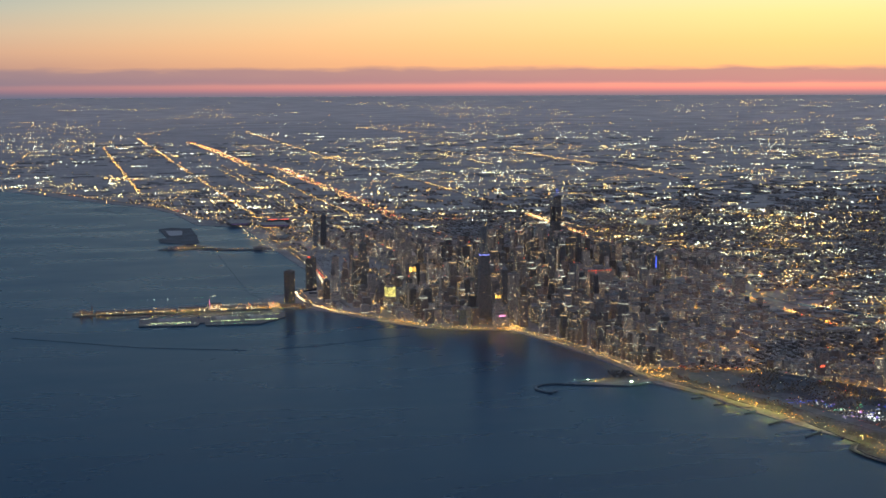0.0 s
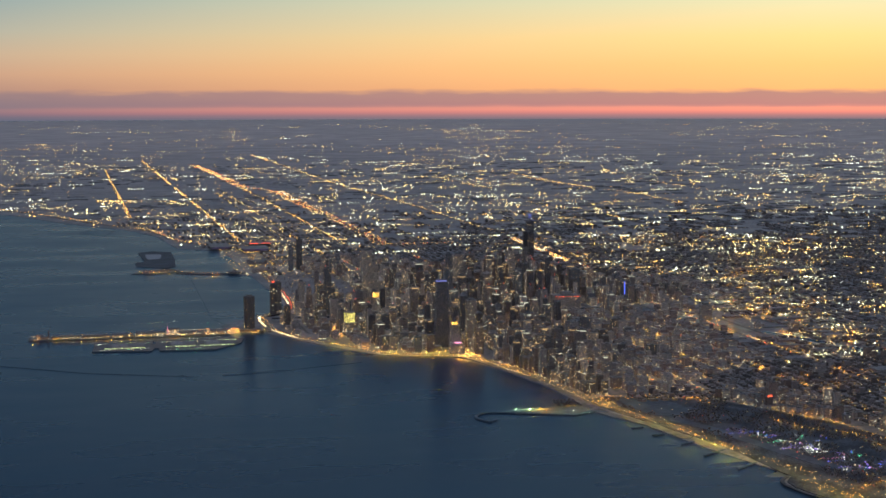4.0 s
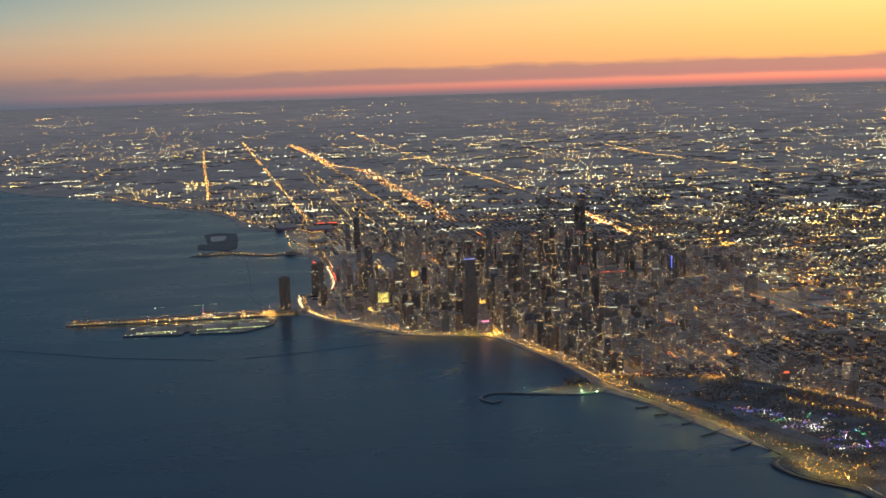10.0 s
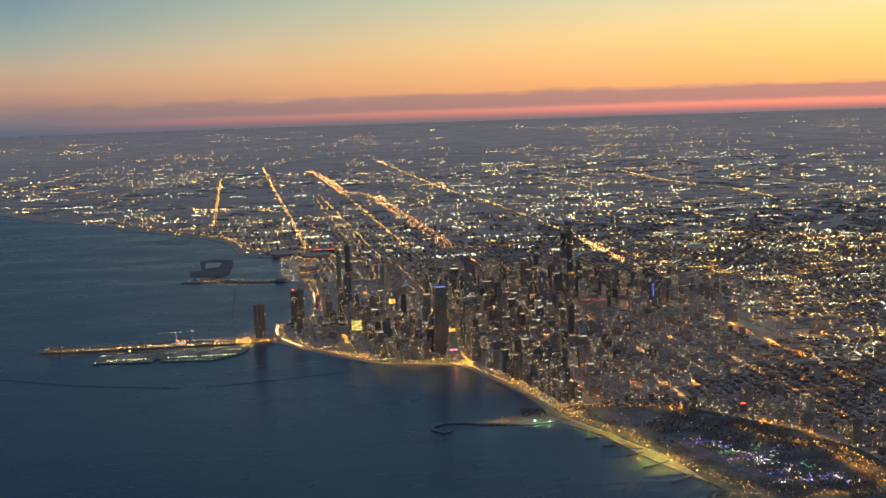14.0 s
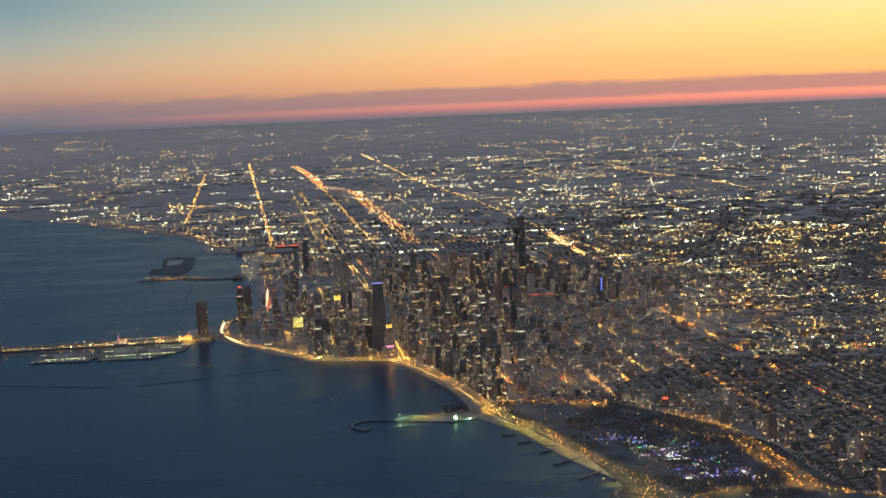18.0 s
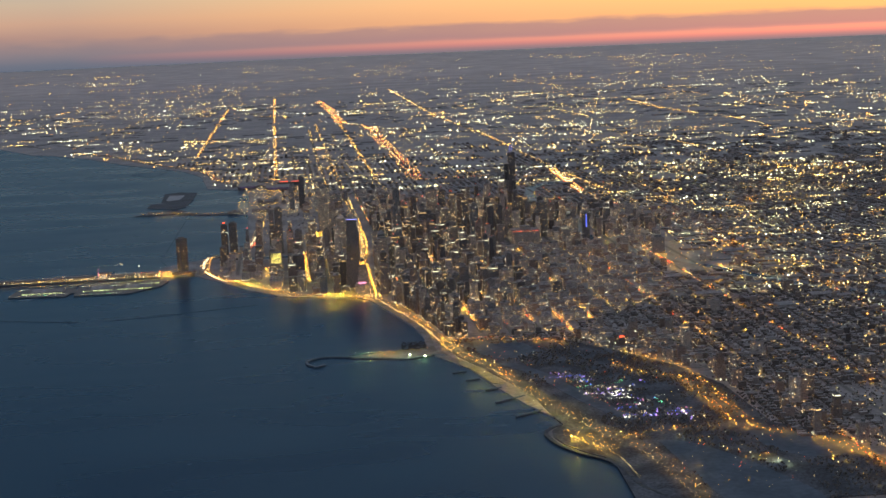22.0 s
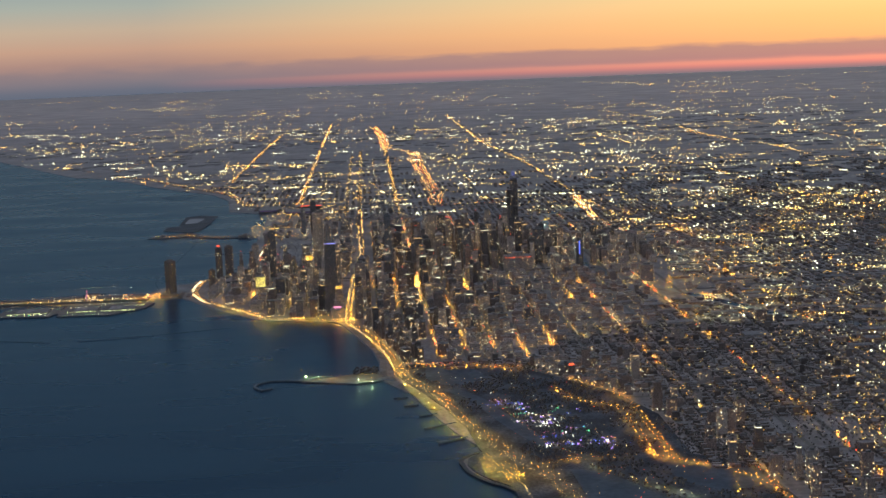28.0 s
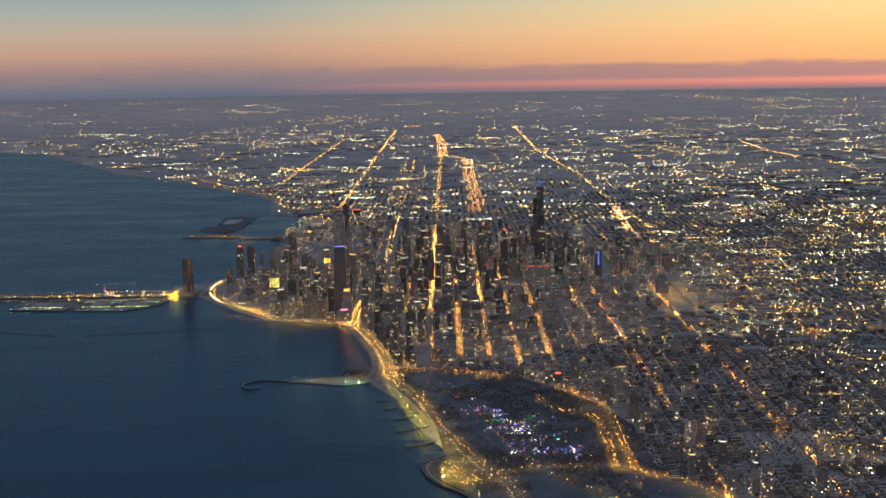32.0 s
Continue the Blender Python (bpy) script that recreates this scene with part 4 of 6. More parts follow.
far_sheds = Build()
for _ in range(3600):
    d = 7500 + 20000 * rnd.random() ** 1.3
    y = 9420 - d
    x = 1000 + d * rnd.uniform(-0.7, 0.24)
    if not in_suburbs(x, y, 300) or noise.noise((x / 2000, y / 2000, 12.0)) < -0.1:
        continue
    far_sheds.box(x, y, gz(x, y) - 1, rnd.uniform(40, 220), rnd.uniform(30, 140), rnd.uniform(5, 9), 0, rnd.choice((1, 2)))
tagged(far_sheds.link("far_sheds", [M_CONCRETE, M_ROOF, M_SNOWROOF]), "distant flat-roofed shops and warehouses, some roofs snowy", "warehouses", kind="stuff")

# ---- towers ----
SHADES = ["dark glass", "pale limestone", "red-brown brick", "grey concrete", "bronze glass", "blue-grey glass"]


def part(b, name, mats, parent, label=""):
    return b.link(name, mats, parent, (0, 0, 0), label)


def windows(b, w, d, z0, z1, share, x=0.0, y=0.0, storey=3.8, bay=3.4):
    """Lit panes on the four sides of a block, set a hand's width proud of the wall."""
    floors = int((z1 - z0) / storey)
    for side in range(4):
        span = w if side % 2 == 0 else d
        off = (d if side % 2 == 0 else w) / 2 + 0.25
        cols = int(span / bay)
        for f in range(floors):
            late = share * (4.5 if rnd.random() < 0.05 else 0.85)
            for c in range(cols):
                if rnd.random() > late:
                    continue
                u = (c + 0.5) * bay - cols * bay / 2
                z = z0 + f * storey + 0.9
                hw, hh = bay * 0.36, storey * 0.55
                cool = 1 if rnd.random() < 0.34 else 0
                if side == 0:
                    q = [(x + u - hw, y - off, z), (x + u + hw, y - off, z), (x + u + hw, y - off, z + hh), (x + u - hw, y - off, z + hh)]
                elif side == 1:
                    q = [(x + off, y + u - hw, z), (x + off, y + u + hw, z), (x + off, y + u + hw, z + hh), (x + off, y + u - hw, z + hh)]
                elif side == 2:
                    q = [(x + u + hw, y + off, z), (x + u - hw, y + off, z), (x + u - hw, y + off, z + hh), (x + u + hw, y + off, z + hh)]
                else:
                    q = [(x - off, y + u + hw, z), (x - off, y + u - hw, z), (x - off, y + u - hw, z + hh), (x - off, y + u + hw, z + hh)]
                b.face(q, cool)


def base_at(name, x, y):
    ob = new(name)
    ob.location = Vector((x, y, gz(x, y))) * S
    ob.empty_display_size = 0.5
    return ob


def tower(x, y, w, d, h, style, share=0.05, steps=0, beacon=False, group=""):
    """A slab or stepped tower: podium, shafts, roof house, parapet, lit windows."""
    root = base_at("tower", x, y)
    mats = [M_FACADE[style], M_ROOF]
    lit = Build()
    z = 0.0
    if h > 45:
        pod = Build()
        pod.box(0, 0, -6, w * 1.18, d * 1.15, 18 + 0.02 * h, 0, 1)
        part(pod, "podium", mats, root)
        windows(lit, w * 1.18, d * 1.15, 0, 8, 0.45)
    tw, td = w, d
    cuts = [1.0] if steps == 0 else ([0.62, 1.0] if steps == 1 else [0.45, 0.75, 1.0])
    for i, c in enumerate(cuts):
        z1 = h * c
        b = Build()
        b.box(0, 0, z - (6 if i == 0 else 0), tw, td, z1 - z + (6 if i == 0 else 0), 0, 1)
        rim = Build()
        for px, py, pw, pd in ((0, td / 2 - 0.4, tw, 0.8), (0, -td / 2 + 0.4, tw, 0.8), (tw / 2 - 0.4, 0, 0.8, td - 1.6), (-tw / 2 + 0.4, 0, 0.8, td - 1.6)):
            rim.box(px, py, z1 - 0.02, pw, pd, 1.6, 0)
        shaft = part(b, "shaft", mats, root)
        part(rim, "parapet", [mats[0]], shaft)
        windows(lit, tw, td, max(z + 2, 22 if i == 0 and h > 45 else z + 2), z1 - 4, share)
        z, tw, td = z1, tw * 0.78, td * 0.8
    if h > 28:
        top = Build()
        top.box(rnd.uniform(-0.1, 0.1) * tw, rnd.uniform(-0.1, 0.1) * td, h, tw * rnd.uniform(0.35, 0.6), td * rnd.uniform(0.35, 0.6), rnd.uniform(4, 9), 0, 1)
        part(top, "roof_house", [M_CONCRETE, M_ROOF], root)
        for _ in range(2):
            vent = Build()
            vent.box(rnd.uniform(-0.3, 0.3) * tw, rnd.uniform(-0.3, 0.3) * td, h, rnd.uniform(2, 4), rnd.uniform(2, 4), rnd.uniform(1.5, 3))
            part(vent, "roof_vent", [M_STEEL], root)
    if lit.f:
        part(lit, "lit_windows", [L_WINDOW, L_WINDOW_COOL], root, "scattered lit windows")["kind"] = "stuff"
    if h > 60 and rnd.random() < 0.3:
        cr = Build()
        zc = h - rnd.choice((3.0, 5.0, 9.0))
        k0, k1 = (w, d) if steps == 0 else ((w * 0.78, d * 0.8) if steps == 1 else (w * 0.608, d * 0.64))
        cr.box(0, k1 / 2 + 0.3, zc, k0 * rnd.uniform(0.5, 1.0), 0.5, rnd.uniform(1.6, 3.0))
        cr.box(k0 / 2 + 0.3, 0, zc, 0.5, k1 * 0.9, 2.0)
        part(cr, "crown_light", [rnd.choice([L_WINDOW] * 6 + [L_WINDOW_COOL] * 7 + [L_GOLD])], root, "lit band below the roof")
    if beacon:
        bb = Build()
        bb.box(0, 0, h, 0.8, 0.8, 14)
        mast = part(bb, "mast", [M_STEEL], root)
        bl = Build()
        bl.bulb(0, 0, h + 15, 1.8)
        part(bl, "beacon", [L_RED], mast, "red warning beacon")
    size = "slender" if h > 3.2 * max(w, d) else ("tall" if h > 80 else "low")
    tagged(root, "%s %s tower block with a few lit windows" % (size, SHADES[style]), "skyscraper" if h > 100 else "apartment block", group)
    return root


TAKEN = []


def reserve(x, y, r):
    TAKEN.append((x, y, r * 0.62))


# the black stepped tower of bundled tubes, with two masts
def bundled_tower(x, y):
    root = base_at("skyscraper", x, y)
    lit = Build()
    tube = 22.9
    for i in (-1, 0, 1):
        for j in (-1, 0, 1):
            h = {(-1, 1): 205, (1, -1): 205, (1, 1): 270, (-1, -1): 270}.get((i, j), 442 if (i, j) in ((0, 0), (-1, 0)) else 370)
            b = Build()
            b.box(i * tube, j * tube, -6, tube - 0.2, tube - 0.2, h + 6, 0, 1)
            part(b, "tube", [M_FACADE[0], M_ROOF], root)
            windows(lit, tube, tube, 60, h - 8, 0.02, i * tube, j * tube)
    for z in (108, 205, 270, 370, 430):
        b = Build()
        b.box(-tube / 2 if z > 380 else 0, 0, z - 9, (2.03 if z > 380 else 3.03) * tube if z < 280 else (2.03 * tube if z > 380 else tube * 1.03), tube * (3.03 if z < 380 else 1.03), 8)
        part(b, "louvre_band", [M_FACADE[0]], root)
    for dx in (-17, -5):
        m = Build()
        m.box(dx, 0, 442, 5, 5, 12, 0)
        # this mast section emits blue itself, in place of light thrown on it
        m.box(dx, 0, 454, 2.4, 2.4, 30, 1)
        m.box(dx, 0, 484, 1.6, 1.6, 43, 0, taper=0.4)
        part(m, "antenna", [M_STEEL, L_ICEBLUE], root, "white mast lit blue at its foot")
    crown = Build()
    for dx in (-34, -17, 0, 11):
        crown.bulb(dx, 12.5, 441, 1.6, 0)
    part(crown, "crown_light", [L_ICEBLUE], root)["kind"] = "stuff"
    part(lit, "lit_windows", [L_WINDOW, L_WINDOW_COOL], root, "scattered lit windows")["kind"] = "stuff"
    tagged(root, "very tall black stepped skyscraper with two lit masts", "skyscraper")
    reserve(x, y, 75)


def braced_tower(x, y):
    root = base_at("skyscraper", x, y)
    b = Build()
    b.box(0, 0, -6, 80, 50, 350, 0, 1, taper=0.61)
    part(b, "shaft", [M_FACADE[0], M_ROOF], root)
    for z0 in (0, 66, 129, 189, 245, 298):
        z1 = {0: 66, 66: 129, 129: 189, 189: 245, 245: 298, 298: 343}[z0]
        k0, k1 = 1 - 0.39 * z0 / 344, 1 - 0.39 * z1 / 344
        for sgn in (-1, 1):
            for a in (-1, 1):
                br = Build()
                p = [(a * 40 * k0, sgn * (25 * k0 + 0.6), z0), (a * 40 * k0 - a * 4, sgn * (25 * k0 + 0.6), z0), (-a * 40 * k1, sgn * (25 * k1 + 0.6), z1), (-a * 40 * k1 + a * 4, sgn * (25 * k1 + 0.6), z1)]
                br.face(p)
                br.face([(q[0], q[1] - sgn * 0.5, q[2]) for q in p[::-1]])
                part(br, "brace", [M_FACADE[4]], root)
    band = Build()
    for px, py, w, d in ((0, 15.8, 48, 0.6), (0, -15.8, 48, 0.6), (24.8, 0, 0.6, 30), (-24.8, 0, 0.6, 30)):
        band.box(px, py, 334, w, d, 3.5)
    part(band, "light_band", [L_BAND], root, "band of bluish light round the top floor")
    for dx in (-13, 13):
        m = Build()
        m.box(dx, 0, 344, 7, 7, 20, 0)
        m.box(dx, 0, 364, 3, 3, 92, 0, taper=0.4)
        part(m, "antenna", [M_STEEL], root)
    lit = Build()
    windows(lit, 66, 42, 20, 150, 0.03)
    part(lit, "lit_windows", [L_WINDOW, L_WINDOW_COOL], root, "scattered lit windows")["kind"] = "stuff"
    tagged(root, "tapering black skyscraper with crossed braces and masts", "skyscraper")
    reserve(x, y, 75)


def lobed_tower(x, y, h=197):
    """Three rounded wings round a core."""
    root = base_at("apartment_tower", x, y)
    pts = []
    for i in range(72):
        a = 2 * math.pi * i / 72
        r = 24 + 9 * math.cos(3 * (a - radians(90)))
        pts.append((r * math.cos(a), r * math.sin(a)))
    b = Build()
    b.prism(pts, 15, h - 8, 0, 1)
    part(b, "shaft", [M_FACADE[0], M_ROOF], root)
    c = Build()
    c.prism([(p[0] * 0.55, p[1] * 0.55) for p in pts], h - 8, h, 0, 1)
    part(c, "roof_house", [M_FACADE[4], M_ROOF], root)
    p = Build()
    p.box(0, 0, -4, 110, 90, 19, 0, 1)
    part(p, "podium", [M_FACADE[2], M_ROOF], root)
    lit = Build()
    for _ in range(46):
        i = rnd.randrange(72)
        z = 20 + 3 * rnd.randrange(54)
        (ax, ay), (bx, by) = pts[i], pts[(i + 1) % 72]
        lit.face([(ax * 1.01, ay * 1.01, z), (bx * 1.01, by * 1.01, z), (bx * 1.01, by * 1.01, z + 2), (ax * 1.01, ay * 1.01, z + 2)], 0)
    part(lit, "lit_windows", [L_WINDOW], root, "scattered lit windows")["kind"] = "stuff"
    tagged(root, "dark bronze apartment tower with three curved wings", "skyscraper")
    reserve(x, y, 75)


def plain_tall(x, y, w, d, h, style, label, share=0.05, crown=None, spire=0, pyramid=0, steps=None):
    root = base_at("skyscraper", x, y)
    z, tw, td = 0, w, d
    lit = Build()
    for i, (c, k) in enumerate(steps or [(1.0, 1.0)]):
        b = Build()
        tw, td = w * k, d * k
        b.box(0, 0, z - (6 if i == 0 else 0), tw, td, h * c - z + (6 if i == 0 else 0), 0, 1)
        part(b, "shaft", [M_FACADE[style], M_ROOF], root)
        windows(lit, tw, td, z + (20 if i == 0 else 3), h * c - 6, share)
        z = h * c
    top = z
    if pyramid:
        b = Build()
        b.box(0, 0, z, tw, td, pyramid, 0, 0, taper=0.05)
        part(b, "pyramid_roof", [M_FACADE[style]], root)
        top += pyramid
    else:
        b = Build()
        b.box(0, 0, z, tw * 0.55, td * 0.5, 8, 0, 1)
        part(b, "roof_house", [M_CONCRETE, M_ROOF], root)
    if spire:
        b = Build()
        b.box(0, 0, top, 3.2, 3.2, spire, 0, taper=0.3)
        part(b, "spire", [M_STEEL], root)
    if crown:
        mat, z0, z1, k = crown
        # the piers glow themselves: the floodlight's wash is put into their material
        b = Build()
        for sgn in (-1, 1):
            for i in range(int(tw * k / 3.6)):
                u = (i + 0.5) * 3.6 - int(tw * k / 3.6) * 1.8
                b.box(u, sgn * (td * k / 2 + 0.4), z0, 1.7, 0.6, (z1 - z0) * rnd.uniform(0.6, 1.0))
            for i in range(int(td * k / 3.6)):
                u = (i + 0.5) * 3.6 - int(td * k / 3.6) * 1.8
                b.box(sgn * (tw * k / 2 + 0.4), u, z0, 0.6, 1.7, (z1 - z0) * rnd.uniform(0.6, 1.0))
        part(b, "floodlit_band", [mat], root, "floodlit piers below the roof")["kind"] = "stuff"
    if lit.f:
        part(lit, "lit_windows", [L_WINDOW, L_WINDOW_COOL], root, "scattered lit windows")["kind"] = "stuff"
    tagged(root, label, "skyscraper")
    reserve(x, y, max(w, d) * 0.75)
    return root


bundled_tower(-672, -335)
braced_tower(398, 1838)
lobed_tower(1289, 1092)
plain_tall(522, 367, 59, 59, 346, 1, "tall white square skyscraper with vertical ribs", 0.05)
plain_tall(116, 766, 62, 42, 357, 5, "glass skyscraper rising in rounded steps to a spire", 0.05, spire=66, steps=[(0.2, 1.0), (0.45, 0.86), (0.7, 0.72), (1.0, 0.58)])
plain_tall(470, 350, 40, 40, 245, 1, "grey tower with a pointed chevron roof", 0.06, pyramid=40, spire=18)
plain_tall(-500, -150, 55, 45, 270, 1, "granite skyscraper with stepped top and spires", 0.06, spire=36, steps=[(0.7, 1.0), (0.88, 0.85), (1.0, 0.65)])
plain_tall(-640, -520, 46, 46, 255, 3, "concrete tower with a glowing crown", 0.05, crown=(L_WINDOW_COOL, 244, 254, 1.02), steps=[(0.8, 1.0), (1.0, 0.8)])
nbc = plain_tall(553, 847, 48, 30, 160, 1, "stepped limestone tower floodlit in gold", 0.1, crown=(L_GOLD, 130, 158, 1.02), spire=30, steps=[(0.55, 1.0), (0.8, 0.8), (1.0, 0.6)])
plain_tall(359, 1967, 52, 46, 150, 1, "stepped limestone tower with floodlit amber crown", 0.05, crown=(L_GOLD, 130, 149, 1.02), spire=22, steps=[(0.5, 1.0), (0.72, 0.8), (0.86, 0.62), (1.0, 0.46)])
plain_tall(255, 1880, 50, 40, 240, 1, "limestone skyscraper with four roof lanterns", 0.05, spire=0)
plain_tall(392, 1735, 60, 28, 262, 3, "pale slab tower over a department store", 0.05)
plain_tall(250, 1690, 36, 30, 235, 5, "slim tower with a hipped green roof", 0.05, pyramid=24)
plain_tall(262, 2078, 40, 34, 200, 4, "pink granite tower with sloped tops", 0.05, steps=[(0.75, 1.0), (1.0, 0.7)])
plain_tall(1050, 330, 46, 34, 167, 0, "dark curved lakefront apartment tower", 0.03)
harbour_tower = plain_tall(1092, 485, 36, 32, 178, 0, "dark residential tower by the harbour with a red roof light", 0.04)
b = Build()
b.box(0, 8, 186, 14, 1.5, 5)
part(b, "roof_light", [L_RED], harbour_tower, "glowing red roof light")
sign_tower = plain_tall(-566, 3625, 26, 22, 44, 2, "brick park-side tower with a red roof sign", 0.06)
b = Build()
b.box(0, 9, 46, 18, 1.0, 5)
part(b, "roof_sign", [L_RED], sign_tower, "plain glowing red roof sign")
plain_tall(-1245, 1290, 66, 40, 88, 3, "broad grey concrete slab block with few lights", 0.02)
plain_tall(1075, 1010, 34, 28, 120, 4, "dark lakefront apartment tower", 0.04)
plain_tall(650, -1730, 40, 30, 221, 0, "dark glass apartment tower by the museum park", 0.02)
plain_tall(720, -1660, 34, 28, 180, 5, "glass apartment tower by the museum park", 0.03)
plain_tall(420, 240, 44, 44, 150, 1, "white tower with a slanted diamond roof", 0.06, pyramid=26)
plain_tall(780, 520, 44, 36, 262, 5, "tower with wavy white balconies", 0.05)
plain_tall(900, 260, 40, 40, 160, 3, "concrete apartment tower on the park", 0.05)
plain_tall(-330, 640, 46, 46, 239, 5, "glass office tower on the river", 0.07)
plain_tall(-180, 500, 44, 44, 204, 1, "white office tower with a classical roof", 0.06, pyramid=14)
plain_tall(-760, 380, 60, 40, 200, 5, "curved green glass office tower on the river", 0.07)
plain_tall(-560, 90, 50, 40, 212, 0, "dark glass office slab", 0.07)
plain_tall(60, 130, 44, 40, 180, 4, "bronze glass office tower", 0.06)
plain_tall(-150, -120, 70, 36, 259, 1, "curving granite bank tower", 0.06)
plain_tall(-60, -420, 60, 40, 183, 2, "red-painted steel office tower", 0.05)
strip_tower = plain_tall(-960, 721, 40, 34, 165, 0, "dark tower with a tall blue light strip", 0.04)
b = Build()
b.box(0, 17.6, 84, 3.4, 0.8, 74)
b.box(-20.6, 0, 84, 0.8, 3, 74)
part(b, "light_strip", [L_BLUE], strip_tower, "glowing vertical blue light strip")

# twin round parking towers on the river
for x in (-75, -20):
    root = base_at("round_tower", x, 705)
    b = Build()
    pts = [((15 + 1.6 * (i % 2)) * math.cos(math.pi * i / 16), (15 + 1.6 * (i % 2)) * math.sin(math.pi * i / 16)) for i in range(32)]
    b.prism(pts, -5, 170, 0, 1)
    part(b, "shaft", [M_FACADE[3], M_ROOF], root)
    c = Build()
    c.prism([(p[0] * 0.4, p[1] * 0.4) for p in pts], 170, 179, 0, 1)
    part(c, "core", [M_CONCRETE, M_ROOF], root)
    tagged(root, "round concrete tower with petal balconies", "skyscraper", "twin round towers")
    reserve(x, 705, 30)

# broad trade hall with a red-lit river front
root = base_at("trade_hall", -615, 662)
b = Build()
b.box(0, 0, -5, 160, 110, 88, 0, 1)
b.box(0, 20, 83, 60, 50, 22, 0, 1)
for dx in (-73, 73):
    b.box(dx, 48, 83, 16, 16, 8, 0, 1)
part(b, "body", [M_FACADE[1], M_ROOF], root)
c = Build()
for i in range(30):
    c.box(-72.5 + 5 * i, 55.4, 76 + rnd.uniform(-0.5, 0.5), rnd.uniform(3, 4.8), 0.8, rnd.uniform(2.5, 5.0), 0)
part(c, "red_floodlight", [L_CORNICE], root, "row of red floodlights below the cornice")
lit = Build()
windows(lit, 160, 110, 8, 74, 0.05)
part(lit, "lit_windows", [L_WINDOW, L_WINDOW_COOL], root, "scattered lit windows")["kind"] = "stuff"
tagged(root, "huge broad limestone trade hall lit red along its cornice", "office block")
reserve(-615, 662, 130)

# hotel with a neon roof sign
root = base_at("hotel", 366, 2040)
b = Build()
b.box(0, 0, -5, 70, 50, 48, 0, 1)
b.box(-20, 0, 43, 16, 40, 8, 0, 1)
b.box(20, 0, 43, 16, 40, 8, 0, 1)
part(b, "body", [M_FACADE[1], M_ROOF], root)
c = Build()
for i in range(5):
    c.box(-14 + 7 * i, 24, 53, 5, 1, 6)
c.box(0, 23.6, 51, 36, 0.6, 1.2)
part(c, "roof_sign", [L_PINK], root, "glowing pink neon roof sign")
lit = Build()
windows(lit, 70, 50, 6, 40, 0.12)
part(lit, "lit_windows", [L_WINDOW], root, "scattered lit windows")["kind"] = "stuff"
tagged(root, "limestone hotel with a pink neon roof sign", "hotel")
reserve(366, 2040, 55)

# hospital block with a brightly lit glass front
root = base_at("hospital", 785, 1347)
b = Build()
b.box(0, 0, -5, 66, 50, 70, 0, 1)
b.box(0, -4, 65, 52, 38, 58, 0, 1)
part(b, "body", [M_FACADE[1], M_ROOF], root)
lit = Build()
for r in range(13):
    for c_ in range(12):
        if rnd.random() < 0.86:
            x0 = -25 + c_ * 4.2
            z0 = 68 + r * 4.0
            lit.face([(x0 + 3.6, 15.4, z0), (x0, 15.4, z0), (x0, 15.4, z0 + 3.1), (x0 + 3.6, 15.4, z0 + 3.1)])
            if c_ < 9:
                lit.face([(26.4, -21 + c_ * 4.2, z0), (26.4, -17.4 + c_ * 4.2, z0), (26.4, -17.4 + c_ * 4.2, z0 + 3.1), (26.4, -21 + c_ * 4.2, z0 + 3.1)])
part(lit, "glass_front", [L_SCREEN], root, "brightly lit yellow glass storeys")
low_lit = Build()
windows(low_lit, 66, 50, 10, 60, 0.2)
part(low_lit, "lit_windows", [L_WINDOW, L_WINDOW_COOL], root, "scattered lit windows")["kind"] = "stuff"
tagged(root, "hospital block with glowing yellow glass storeys", "hospital")
reserve(785, 1347, 60)


LINES = [-1830, -1710, -1590, -1320, -1200, -1085, -975, -868, -755, -640, -520, -388, -268, -144, -12, 103, 225, 335, 440, 550, 650, 760, 857, 1015, 1125]
# quarters where old low buildings stand before the river front
LOWER = [(-760, -430, 720, 1560, 36), (480, 640, 880, 1350, 80), (730, 990, 1380, 2100, 46), (-1060, -860, 760, 1500, 50), (300, 470, 2000, 2200, 40)]
PLANNED = []
